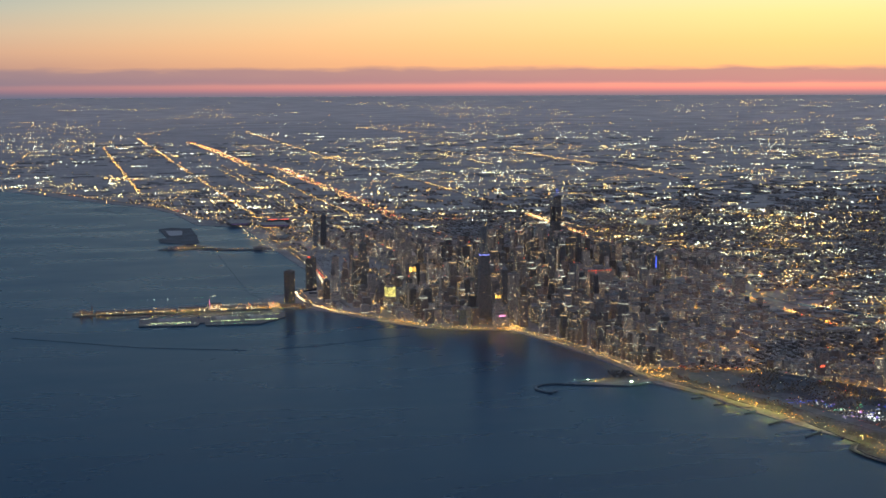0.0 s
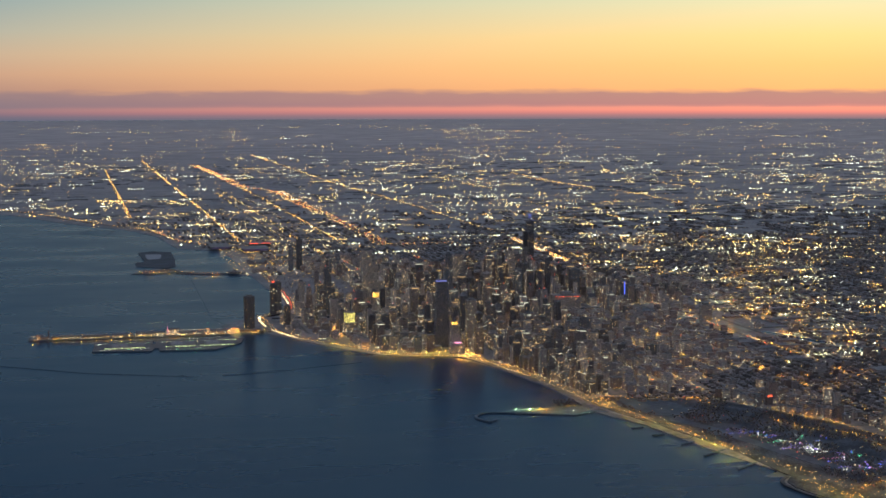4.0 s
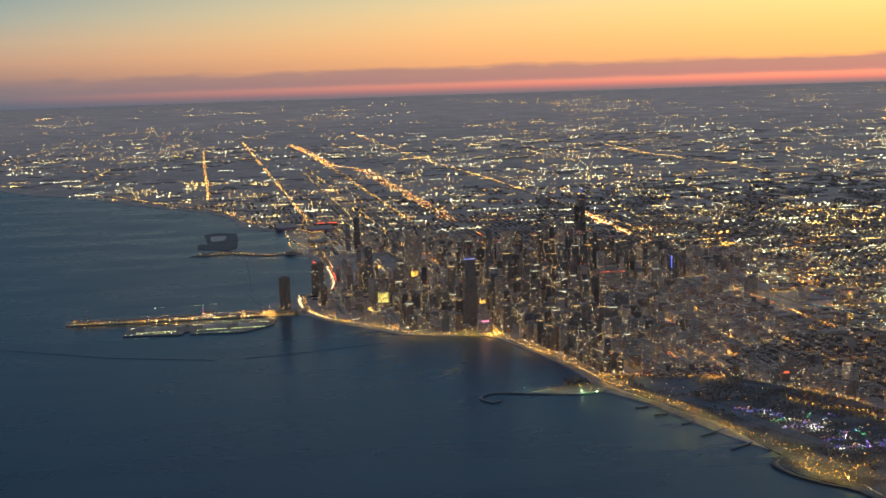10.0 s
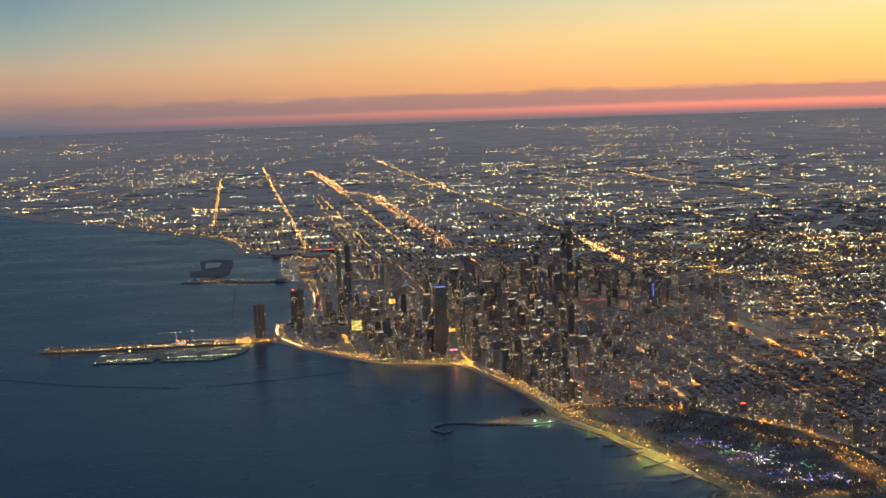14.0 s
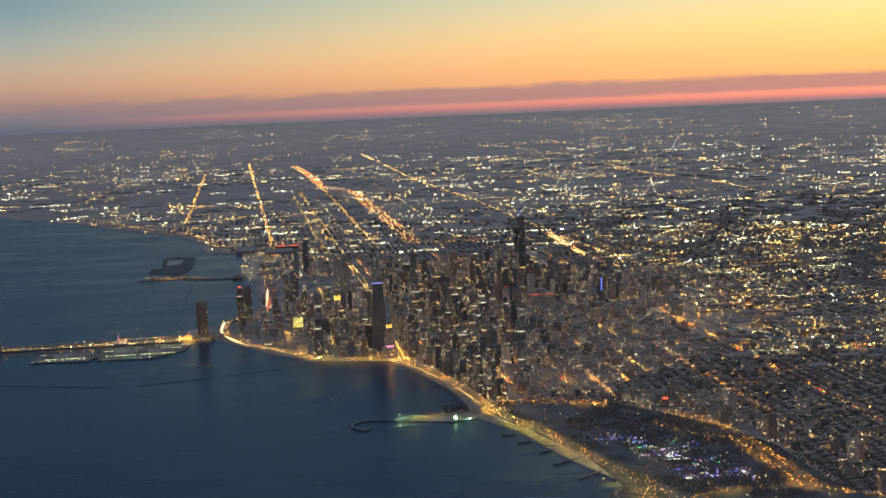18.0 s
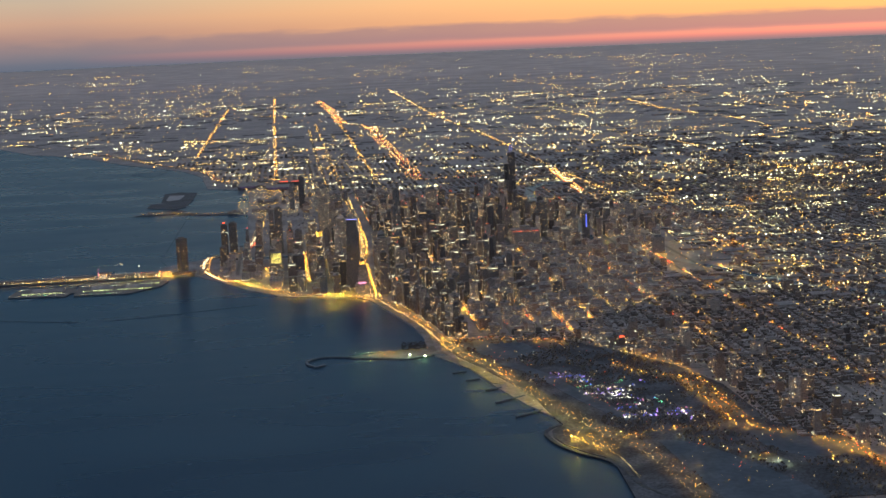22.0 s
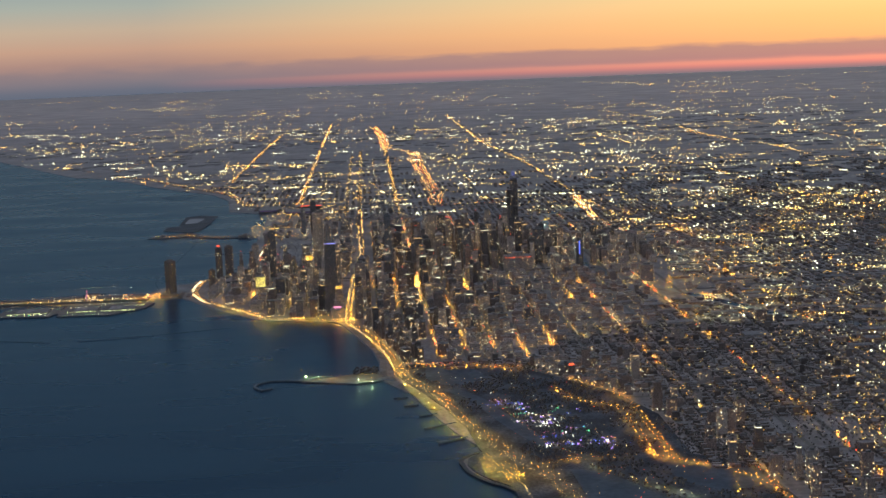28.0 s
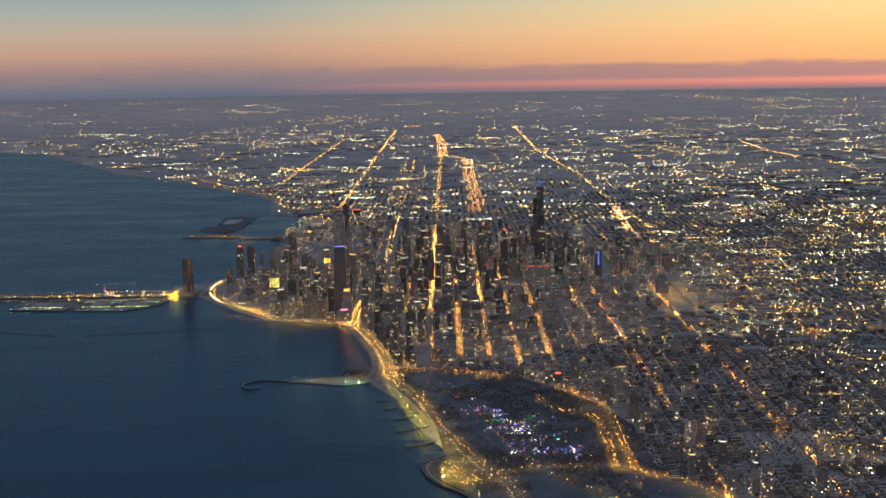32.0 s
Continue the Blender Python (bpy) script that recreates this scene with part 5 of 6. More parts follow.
for ax, bx in zip(LINES, LINES[1:]):
    for j in range(-26, 32):
        y0 = j * 100.6
        cx, cy = grid_x((ax + bx) / 2, y0 + 50), y0 + 50
        if cx > shore_x(cy) - 120 or (cy > 2050 and cx > shore_x(cy) - 230) or (cy < 250 and cx > 420 and cy > -1400) or (cy < -1400 and cx > 700) or (640 < cy < 760 and cx < 1000):
            continue
        tall = skyline(cx, cy)
        if tall < 9:
            continue
        room_x = bx - ax - 24
        n = 2 if room_x > 66 and rnd.random() < 0.75 else 1
        for i in range(n):
            for r in range(2 if rnd.random() < 0.72 else 1):
                h = tall * rnd.choice((0.25, 0.4, 0.6, 0.8, 1.0, 1.2, 1.5)) * rnd.uniform(0.85, 1.15) + rnd.uniform(6, 16)
                w = min(room_x / n - 4, rnd.uniform(24, 46))
                d = rnd.uniform(22, 38)
                x = grid_x(ax, y0 + 50) + 12 + room_x * (i + 0.5) / n + rnd.uniform(-2, 2)
                y = y0 + 12 + 38 * (r + 0.5) + rnd.uniform(-2, 2)
                if in_river(x, y, 36 + w / 2) or any(math.hypot(x - tx, y - ty) < tr + 18 for tx, ty, tr in TAKEN) or abs(x - (316 if y > 700 else 290)) < w / 2 + 25:
                    continue
                for x0, x1, y0_, y1, cap in LOWER:
                    if x0 < x < x1 and y0_ < y < y1:
                        h = min(h, cap * rnd.uniform(0.6, 1.0))
                style = rnd.choice((0, 0, 1, 2, 3, 3, 4, 5)) if h > 60 else rnd.choice((1, 2, 2, 3))
                PLANNED.append((x, y, w, d, h, style))
y = 2290.0
while y < 3240:  # apartment houses in a row behind the drive
    edge_x = min(px for px, py in DRIVE if abs(py - y) < 40) - 24
    for row_x in (edge_x - 24, edge_x - 74):
        PLANNED.append((row_x + rnd.uniform(-6, 6), y, rnd.uniform(22, 34), rnd.uniform(22, 34), rnd.choice((32, 45, 60, 75, 95, 120)), rnd.choice((0, 1, 2, 3, 3, 4))))
    y += rnd.uniform(36, 58)
for j in range(18):  # houses and flats between the park's edge road and the first street grid
    y = 3290 + 38 * j
    edge_x = -400 - 0.47 * (y - 3400) if y < 3900 else -660 - 0.2 * (y - 3900)
    x = edge_x - 40
    while x > -850:
        if rnd.random() < 0.85:
            PLANNED.append((x + rnd.uniform(-5, 5), y + rnd.uniform(-4, 4), rnd.uniform(20, 32), rnd.uniform(18, 28), rnd.choice((9, 11, 12, 14, 18, 26, 42)), rnd.choice((1, 2, 2, 3))))
        x -= rnd.uniform(36, 46)
for i in range(46):  # tower blocks facing the park
    t = i / 45
    PLANNED.append((-470 - 330 * min(1, t * 2) - (t > 0.75) * (t - 0.75) * 1200 - rnd.uniform(20, 260), 3260 + 2300 * t, rnd.uniform(20, 36), rnd.uniform(18, 26), rnd.choice((28, 36, 45, 60, 80, 95)), rnd.choice((1, 2, 2, 3))))
for i in range(90):
    x, y = rnd.uniform(-3800, -1000), rnd.uniform(1200, 5200)
    if not in_river(x, y, 70) and not any(abs(x - wx) < ww / 2 + 34 and abs(y - wy) < wd / 2 + 24 for wx, wy, ww, wd, _ in SHEDS):
        PLANNED.append((x, y, rnd.uniform(24, 60), rnd.uniform(18, 40), rnd.choice((18, 22, 28, 36, 55)), rnd.choice((1, 2, 3))))
PLANNED.sort(key=lambda p: -(p[4] + max(0.0, p[1]) * 0.022))
for x, y, w, d, h, style in PLANNED[:300]:
    tower(x, y, w, d, h, style, rnd.choice((0.01, 0.015, 0.03, 0.05, 0.09, 0.16)), rnd.choice((0, 0, 0, 1, 2)) if h > 70 else 0, beacon=h > 140 and rnd.random() < 0.35)


def midrise(x, y, w, d, h, style):
    """A flat-roofed block: wall, roof slab, stair house, lit windows."""
    root = base_at("apartment_block", x, y)
    b = Build()
    b.box(0, 0, -4, w, d, h + 4, 0)
    part(b, "wall", [M_FACADE[style]], root)
    b = Build()
    b.box(0, 0, h + 0.01, w + 0.8, d + 0.8, 0.9, 0)
    part(b, "roof", [M_SNOWROOF if rnd.random() < 0.4 else M_ROOF], root)
    b = Build()
    b.box(rnd.uniform(-4, 4), rnd.uniform(-4, 4), h + 0.92, w * 0.35, d * 0.4, rnd.uniform(3, 6), 0)
    part(b, "stair_house", [M_CONCRETE], root)
    b = Build()
    windows(b, w, d, 4, h - 2, rnd.choice((0.02, 0.04, 0.08, 0.14)))
    windows(b, w, d, 0, 4, 0.35)
    if b.f:
        part(b, "lit_windows", [L_WINDOW, L_WINDOW_COOL], root, "scattered lit windows")["kind"] = "stuff"
    tagged(root, "mid-rise flat-roofed block of %s with scattered lit windows" % SHADES[style], "apartment block", "mid-rise blocks")


def house(x, y, w, d, h):
    root = base_at("house", x, y)
    b = Build()
    b.box(0, 0, -0.5, w, d, h + 0.5, 0)
    part(b, "wall", [M_HOUSE], root)
    b = Build()
    if rnd.random() < 0.4:  # gabled
        a, c, e = w / 2 + 0.5, d / 2 + 0.4, h + rnd.uniform(2, 3.5)
        b.face([(-a, -c, h), (a, -c, h), (a, 0, e), (-a, 0, e)])
        b.face([(-a, 0, e), (a, 0, e), (a, c, h), (-a, c, h)])
        b.face([(a, -c, h), (a, c, h), (a, 0, e)])
        b.face([(-a, c, h), (-a, -c, h), (-a, 0, e)])
        b.face([(-a, c, h), (a, c, h), (a, -c, h), (-a, -c, h)])
        kind = "gabled"
    else:
        b.box(0, 0, h + 0.01, w + 0.4, d + 0.3, 0.6)
        kind = "flat-roofed"
    part(b, "roof", [M_SNOWROOF if rnd.random() < 0.45 else M_ROOF], root)
    b = Build()
    b.box(w * 0.3, rnd.uniform(-0.3, 0.3) * d, h + 0.3, 0.9, 0.9, 3.4)
    part(b, "chimney", [M_HOUSE], root)
    tagged(root, "low %s brick house on a dark street" % kind, "house", "houses near the park")


def warehouse(x, y, w, d, h):
    root = base_at("warehouse", x, y)
    b = Build()
    b.box(0, 0, -1, w, d, h + 1, 0)
    part(b, "wall", [M_FACADE[rnd.choice((2, 3))]], root)
    b = Build()
    b.box(0, 0, h + 0.01, w + 1, d + 1, 0.8)
    part(b, "roof", [M_SNOWROOF if rnd.random() < 0.6 else M_ROOF], root)
    for i in range(rnd.randint(2, 4)):
        b = Build()
        b.box(rnd.uniform(-0.4, 0.4) * w, rnd.uniform(-0.4, 0.4) * d, h + 0.82, rnd.uniform(3, 8), rnd.uniform(3, 6), rnd.uniform(1.5, 3))
        part(b, "roof_vent", [M_STEEL], root)
    tagged(root, "wide flat-roofed warehouse beside the river", "warehouse", "warehouses along the river")


for row in PLANNED[300:590]:
    midrise(*row)
for row in NEAR_HOUSES:
    house(*row)
for row in SHEDS:
    warehouse(*row)
mass, glow_ = Build(), Build()
for x, y, w, d, h, style in PLANNED[590:]:
    g = gz(x, y)
    mass.box(x, y, g - 4, w, d, h + 4, style, 6)
    if h > 25:
        mass.box(x + rnd.uniform(-4, 4), y + rnd.uniform(-4, 4), g + h, w * 0.4, d * 0.4, rnd.uniform(3, 6), 3, 6)
    windows(glow_, w, d, g + 3, g + h - 2, rnd.choice((0.01, 0.02, 0.05, 0.1)), x, y)
    windows(glow_, w, d, g, g + 4, 0.35, x, y)
tagged(mass.link("city_blocks", [*M_FACADE, M_ROOF]), "close-packed mid-rise blocks of brick, stone and glass", "buildings", kind="stuff")
tagged(glow_.link("block_windows", [L_WINDOW, L_WINDOW_COOL]), "scattered warm lit windows of mid-rise blocks", "windows", kind="stuff")

# ---- the long pier ----
def deck(name, outline, z, label, category="pier"):
    return plot(name, outline, z, M_ASPHALT, label, category, M_STONE, z + 4)


deck("pier", [(1400, 1105), (2440, 1075), (2440, 1165), (1400, 1195)], 3.0, "long concrete pier crowded with lit halls")
deck("water_works", [(1345, 1330), (1420, 1290), (1800, 1330), (1800, 1420), (1815, 1420), (1815, 1345), (2105, 1380), (2120, 1590), (1830, 1640), (1812, 1560), (1790, 1560), (1790, 1640), (1520, 1665), (1370, 1480)], 2.6, "flat artificial island of a water works")
PIER_TURN = math.atan2(-30, 1040)


def pier_point(u, v):
    """u metres along the pier from the shore, v across it."""
    return 1400 + u * math.cos(PIER_TURN) - v * math.sin(PIER_TURN), 1150 + u * math.sin(PIER_TURN) + v * math.cos(PIER_TURN)


def shed(u, v, length, width, h, label, ridge=4.0, style=1, lit_share=0.3):
    x, y = pier_point(u, v)
    root = base_at("hall", x, y)
    root.rotation_euler = (0, 0, PIER_TURN)
    b = Build()
    b.box(0, 0, 3, length, width, h, 0, 1)
    part(b, "wall", [M_FACADE[style], M_ROOF], root)
    r = Build()
    a, c = length / 2 + 1, width / 2 + 1
    z = 3 + h
    r.face([(-a, -c, z), (a, -c, z), (a, 0, z + ridge), (-a, 0, z + ridge)])
    r.face([(-a, 0, z + ridge), (a, 0, z + ridge), (a, c, z), (-a, c, z)])
    r.face([(a, -c, z), (a, c, z), (a, 0, z + ridge)])
    r.face([(-a, c, z), (-a, -c, z), (-a, 0, z + ridge)])
    part(r, "roof", [M_ROOF], root)
    lit = Build()
    windows(lit, length, width, 4, 3 + h, lit_share, storey=5, bay=6)
    part(lit, "lit_windows", [L_WINDOW, L_WINDOW_COOL], root, "rows of lit windows")["kind"] = "stuff"
    tagged(root, label, "pier hall", "halls on the pier")


shed(60, 0, 90, 60, 16, "brick head house of the pier with lit windows", 6, 2, 0.4)
shed(200, 12, 150, 44, 14, "glass-roofed pier hall with lit windows", 8, 5, 0.4)
shed(300, -22, 70, 30, 30, "tall brick theatre block on the pier", 3, 2, 0.5)
shed(420, 14, 150, 40, 20, "white theatre hall on the pier", 5, 1, 0.3)
shed(560, 12, 110, 44, 14, "festival hall on the pier", 6, 3, 0.25)
shed(700, 12, 140, 46, 14, "long exhibition hall on the pier", 5, 2, 0.25)
shed(850, 12, 140, 46, 14, "second long exhibition hall on the pier", 5, 2, 0.25)

# domed ballroom with two towers at the pier's end
x, y = pier_point(985, 0)
root = base_at("ballroom", x, y)
root.rotation_euler = (0, 0, PIER_TURN)
b = Build()
b.box(-20, 0, 3, 60, 44, 12, 0, 1)
part(b, "wall", [M_FACADE[2], M_ROOF], root)
pts = [(22 * math.cos(math.pi * i / 12), 22 * math.sin(math.pi * i / 12)) for i in range(24)]
for i, (z0, z1, k) in enumerate(((15, 20, 0.92), (20, 25, 0.8), (25, 28, 0.5))):
    c = Build()
    scale = (1.0, 0.92, 0.74)[i]
    c.prism([(p[0] * scale, p[1] * scale) for p in pts], z0, z1, 0, 0, k, centre=(0, 0))
    part(c, "dome_ring", [M_ROOF], root)
for v in (-16, 16):
    c = Build()
    c.box(-46, v, 3, 7, 7, 38, 0, 0)
    c.box(-46, v, 41, 5, 5, 6, 0, 0, taper=0.2)
    part(c, "turret", [M_FACADE[2]], root)
tagged(root, "brick ballroom with a round dome and twin turrets", "ballroom")

# the big wheel, lit pink
x, y = pier_point(330, 10)
root = base_at("ferris_wheel", x, y)
root.rotation_euler = (0, 0, radians(90))
rim = Build()
R0, hub = 28.0, 33.0
N = 40
for i in range(N):
    a0, a1 = 2 * math.pi * i / N, 2 * math.pi * (i + 1) / N
    for yy in (-2.2, 2.2):
        q = []
        for a, r in ((a0, R0), (a1, R0), (a1, R0 - 1.1), (a0, R0 - 1.1)):
            q.append((r * math.cos(a), yy, hub + r * math.sin(a)))
        rim.face(q)
        rim.face([(p[0], p[1] + 0.5, p[2]) for p in q[::-1]])
part(rim, "rim", [M_STEEL], root)
for i in range(20):
    a = 2 * math.pi * i / 20
    sp = Build()
    c, s = math.cos(a), math.sin(a)
    sp.face([(-0.25 * s, 0, hub + 0.25 * c), (R0 * c - 0.25 * s, 0, hub + R0 * s + 0.25 * c), (R0 * c + 0.25 * s, 0, hub + R0 * s - 0.25 * c), (0.25 * s, 0, hub - 0.25 * c)])
    sp.face([(-0.25 * s, 0.3, hub + 0.25 * c), (0.25 * s, 0.3, hub - 0.25 * c), (R0 * c + 0.25 * s, 0.3, hub + R0 * s - 0.25 * c), (R0 * c - 0.25 * s, 0.3, hub + R0 * s + 0.25 * c)])
    part(sp, "spoke", [M_STEEL], root)
    cb = Build()
    cb.box(R0 * c, 0, hub + R0 * s - 3.2, 2.4, 2.4, 2.6)
    part(cb, "gondola", [M_CAR], root)
for dx in (-14, 14):
    for dy in (-5, 5):
        lg = Build()
        lg.face([(dx - 1, dy, 3), (dx + 1, dy, 3), (0.8, dy * 0.5, hub), (-0.8, dy * 0.5, hub)])
        lg.face([(dx + 1, dy + 0.5, 3), (dx - 1, dy + 0.5, 3), (-0.8, dy * 0.5 + 0.5, hub), (0.8, dy * 0.5 + 0.5, hub)])
        part(lg, "leg", [M_STEEL], root)
li = Build()
for i in range(20):
    a = 2 * math.pi * i / 20
    for r in (8, 15, 22, R0):
        li.bulb(r * math.cos(a), 2.9, hub + r * math.sin(a), 0.75)
part(li, "wheel_lights", [L_PINK], root, "pink lights along the spokes")["kind"] = "stuff"
tagged(root, "big steel ferris wheel with pink spoke lights", "ferris wheel")

L_FILTER = lamp_material("filter_house_window", (0.8, 0.95, 0.42), 1.2, 0.6)
# water works: low roofs edged with greenish lamps
for cx, cy, w, d in ((1500, 1480, 170, 130), (1680, 1480, 150, 130), (1960, 1480, 200, 130), (1440, 1370, 100, 50)):
    root = base_at("filter_house", cx, cy)
    b = Build()
    b.box(0, 0, 2, w, d, 7, 0, 1)
    part(b, "wall", [M_FACADE[3], M_ROOF], root)
    r = Build()
    for i in range(5):
        r.box(-w / 2 + (i + 0.5) * w / 5, 0, 9, w / 5 - 6, d - 12, 1.6)
    part(r, "roof_deck", [M_ROOF], root)["kind"] = "stuff"
    st = Build()
    for i in range(int(w / 6)):
        if rnd.random() < 0.65:
            x1 = -w / 2 + 6 * i + 1
            st.face([(x1 + 4.6, d / 2 + 0.2, 4), (x1, d / 2 + 0.2, 4), (x1, d / 2 + 0.2, 7.4), (x1 + 4.6, d / 2 + 0.2, 7.4)])
    part(st, "lit_windows", [L_FILTER], root, "row of pale lit windows")["kind"] = "stuff"
    tagged(root, "low wide concrete filter house with flat roof", "filter house", "filter houses")
pl = Lamps()
for u in range(-40, 1040, 9):
    for v, mats in ((-46, (L_WARM, L_WARM, L_HEAD)), (44, (L_YELLOW, L_WARM, L_HEAD, L_WHITE))):
        if rnd.random() < 0.85:
            x, y = pier_point(u + rnd.uniform(-3, 3), v)
            pl.add(rnd.choice(mats), x, y, rnd.uniform(5, 12), rnd.uniform(0.5, 1.0))
for _ in range(380):
    u = rnd.choice((rnd.uniform(0, 300), rnd.uniform(0, 480), rnd.uniform(0, 1000)))
    x, y = pier_point(u, rnd.uniform(-40, 38))
    pl.add(rnd.choice((L_SODIUM, L_WARM, L_WARM, L_WARM, L_HEAD, L_WHITE)), x, y, rnd.uniform(6, 26), rnd.uniform(0.45, 0.9))
for x0, x1, y0, y1 in ((1830, 2110, 1400, 1590), (1530, 1785, 1390, 1640)):
    for i in range(90):
        pl.add(rnd.choice((L_WHITE, L_WHITE, L_GREEN, L_WARM)), x0 + (x1 - x0) * rnd.random(), rnd.choice((y0, y1)) + rnd.uniform(-10, 10), 6, rnd.uniform(0.5, 1.0))
for x, y, ux, uy in along([(1350, 1330), (1430, 1295), (1790, 1330)], 20):
    pl.add(rnd.choice((L_WARM, L_WHITE, L_WHITE)), x, y, 6, rnd.uniform(0.6, 1.0))
for x, y, ux, uy in along([(1340, 900), (1500, 780), (1670, 684), (1930, 704), (2120, 735)], 38):
    pl.add(rnd.choice((L_WHITE, L_WHITE, L_GREEN)), x, y, 5, rnd.uniform(0.7, 1.2))
for x, y, ux, uy in along([(1745, 692), (1845, 698)], 9):
    pl.add(L_WARM, x, y, 6, rnd.uniform(0.6, 1.0))
for _ in range(14):
    pl.add(rnd.choice((L_WARM, L_WHITE)), 1670 + rnd.uniform(-14, 14), 684 + rnd.uniform(-8, 8), rnd.uniform(4, 14), 0.7)
for _ in range(150):  # the pier's busy landward end
    x, y = rnd.uniform(1330, 1560), rnd.uniform(990, 1180)
    pl.add(rnd.choice((L_SODIUM, L_SODIUM, L_YELLOW, L_RED)), x, y, rnd.uniform(4, 10), rnd.uniform(0.4, 0.8))
for _ in range(70):  # round the observatory
    x, y = rnd.uniform(1520, 1800), rnd.uniform(-1900, -1750)
    pl.add(rnd.choice((L_YELLOW, L_WARM, L_WARM)), x, y, rnd.uniform(4, 9), rnd.uniform(0.3, 0.7))
for x, y, ux, uy in along([(1080, -1590), (1290, -1610), (1520, -1760), (1800, -1800)], 34):
    pl.add(rnd.choice((L_YELLOW, L_SODIUM, L_WARM)), x, y, 8, rnd.uniform(0.7, 1.2))
pl.link("pier_lights", "strings of warm lights along the piers")

# domed observatory at the end of the causeway
root = base_at("observatory", 1740, -1800)
b = Build()
pts = [(24 * math.cos(math.pi * i / 6), 24 * math.sin(math.pi * i / 6)) for i in range(12)]
b.prism(pts, -1, 12, 0, 1)
part(b, "wall", [M_FACADE[1], M_ROOF], root)
c = Build()
for z0, z1, s0, k in ((12, 18, 0.7, 0.85), (18, 22, 0.6, 0.6)):
    c.prism([(p[0] * s0, p[1] * s0) for p in pts], z0, z1, 0, 0, k)
part(c, "dome", [M_ROOF], root)
tagged(root, "small domed observatory on the causeway's end", "observatory")

# museums, stadium and exhibition halls on the south lakefront
for x, y, w, d, h in ((930, -1640, 150, 90, 24), (1130, -1590, 90, 70, 18)):
    root = base_at("museum", x, y)
    b = Build()
    b.box(0, 0, -2, w, d, h + 2, 0, 1)
    b.box(0, 0, h, w * 0.35, d * 0.4, 8, 0, 1)
    part(b, "body", [M_FACADE[1], M_ROOF], root)
    for i in range(9):
        c = Build()
        c.prism([(-w * 0.3 + i * w * 0.075 + 1.2 * math.cos(math.pi * k / 4), d / 2 + 3 + 1.2 * math.sin(math.pi * k / 4)) for k in range(8)], 0, h * 0.75)
        part(c, "column", [M_CONCRETE], root)
    tagged(root, "broad white classical museum with a columned front", "museum")
root = base_at("stadium", 905, -2190)
b = Build()
ring_out = [(78 * math.cos(2 * math.pi * i / 32), 118 * math.sin(2 * math.pi * i / 32)) for i in range(32)]
for i in range(32):
    (ax, ay), (bx, by) = ring_out[i], ring_out[(i + 1) % 32]
    hh = 34 if abs(ax) > 50 else 18
    b.face([(ax, ay, -2), (bx, by, -2), (bx, by, hh), (ax, ay, hh)])
    b.face([(ax, ay, hh), (bx, by, hh), (bx * 0.6, by * 0.62, 4), (ax * 0.6, ay * 0.62, 4)], 1)
part(b, "stand", [M_FACADE[3], M_CONCRETE], root)
b = Build()
b.prism([(p[0] * 0.6, p[1] * 0.62) for p in ring_out], -2, 3.9)
part(b, "pitch", [M_PARK], root)
tagged(root, "oval concrete stadium with high side stands", "stadium")
for x, y, w, d, h, strip in ((1090, -3420, 150, 330, 26, True), (830, -3150, 210, 260, 28, True), (760, -3520, 190, 200, 30, False)):
    root = base_at("exhibition_hall", x, y)
    b = Build()
    b.box(0, 0, -2, w, d, h, 0, 1)
    part(b, "body", [M_FACADE[0], M_ROOF], root)
    r = Build()
    r.box(0, 0, h - 2, w + 14, d + 14, 3)
    part(r, "roof_slab", [M_CONCRETE], root)
    if strip:
        q = Build()
        q.box(0, d / 2 + 0.4, h - 9, w * 0.9, 0.6, 3)
        part(q, "light_strip", [L_PURPLE], root, "pale purple light strip")
    else:
        for dx in (-60, 40):
            q = Build()
            q.box(dx, d / 2 - 10, h + 1.2, 70, 3, 2.5)
            part(q, "roof_sign", [L_RED], root, "plain glowing red roof sign")
    tagged(root, "huge flat-roofed dark exhibition hall", "exhibition hall", "exhibition halls")
south = Lamps()
for _ in range(1100):
    x, y = rnd.uniform(420, 1120), rnd.uniform(-3700, -1380)
    south.add(rnd.choice((F_SODIUM, F_YELLOW, F_YELLOW, F_WARM, L_WHITE)), x, y, 9, rnd.uniform(0.5, 1.5))
for _ in range(160):
    x, y = rnd.uniform(1020, 1900), rnd.uniform(-6200, -3800)
    if x < shore_x(y) - 60:
        south.add(rnd.choice((F_SODIUM, F_YELLOW, F_WARM)), x, y, 9, rnd.uniform(1.0, 2.0))
for _ in range(330):
    south.add(rnd.choice((F_YELLOW, F_YELLOW, F_WARM, F_SODIUM)), rnd.uniform(330, 960), rnd.uniform(-1400, 180), 7, rnd.uniform(0.4, 0.9))
south.link("campus_lights", "amber lamps of the museum grounds and car parks")

# ---- lakeside drive: lamps and traffic ----
lamp_post = base_at("street_lamp", *DRIVE[0])
b = Build()
b.prism([(0.25 * math.cos(math.pi * i / 3), 0.25 * math.sin(math.pi * i / 3)) for i in range(6)], 0, 12, 0, 0, 0.6)
part(b, "pole", [M_STEEL], lamp_post)
b = Build()
b.box(0.9, 0, 11.8, 2.2, 0.3, 0.3)
part(b, "arm", [M_STEEL], lamp_post)
b = Build()
b.prism([(1.8 + 0.45 * math.cos(math.pi * i / 4), 0.45 * math.sin(math.pi * i / 4)) for i in range(8)], 11.2, 11.7, 0, 0, 0.75, bottom=True)
lantern = part(b, "lantern", [M_STEEL], lamp_post)
b = Build()
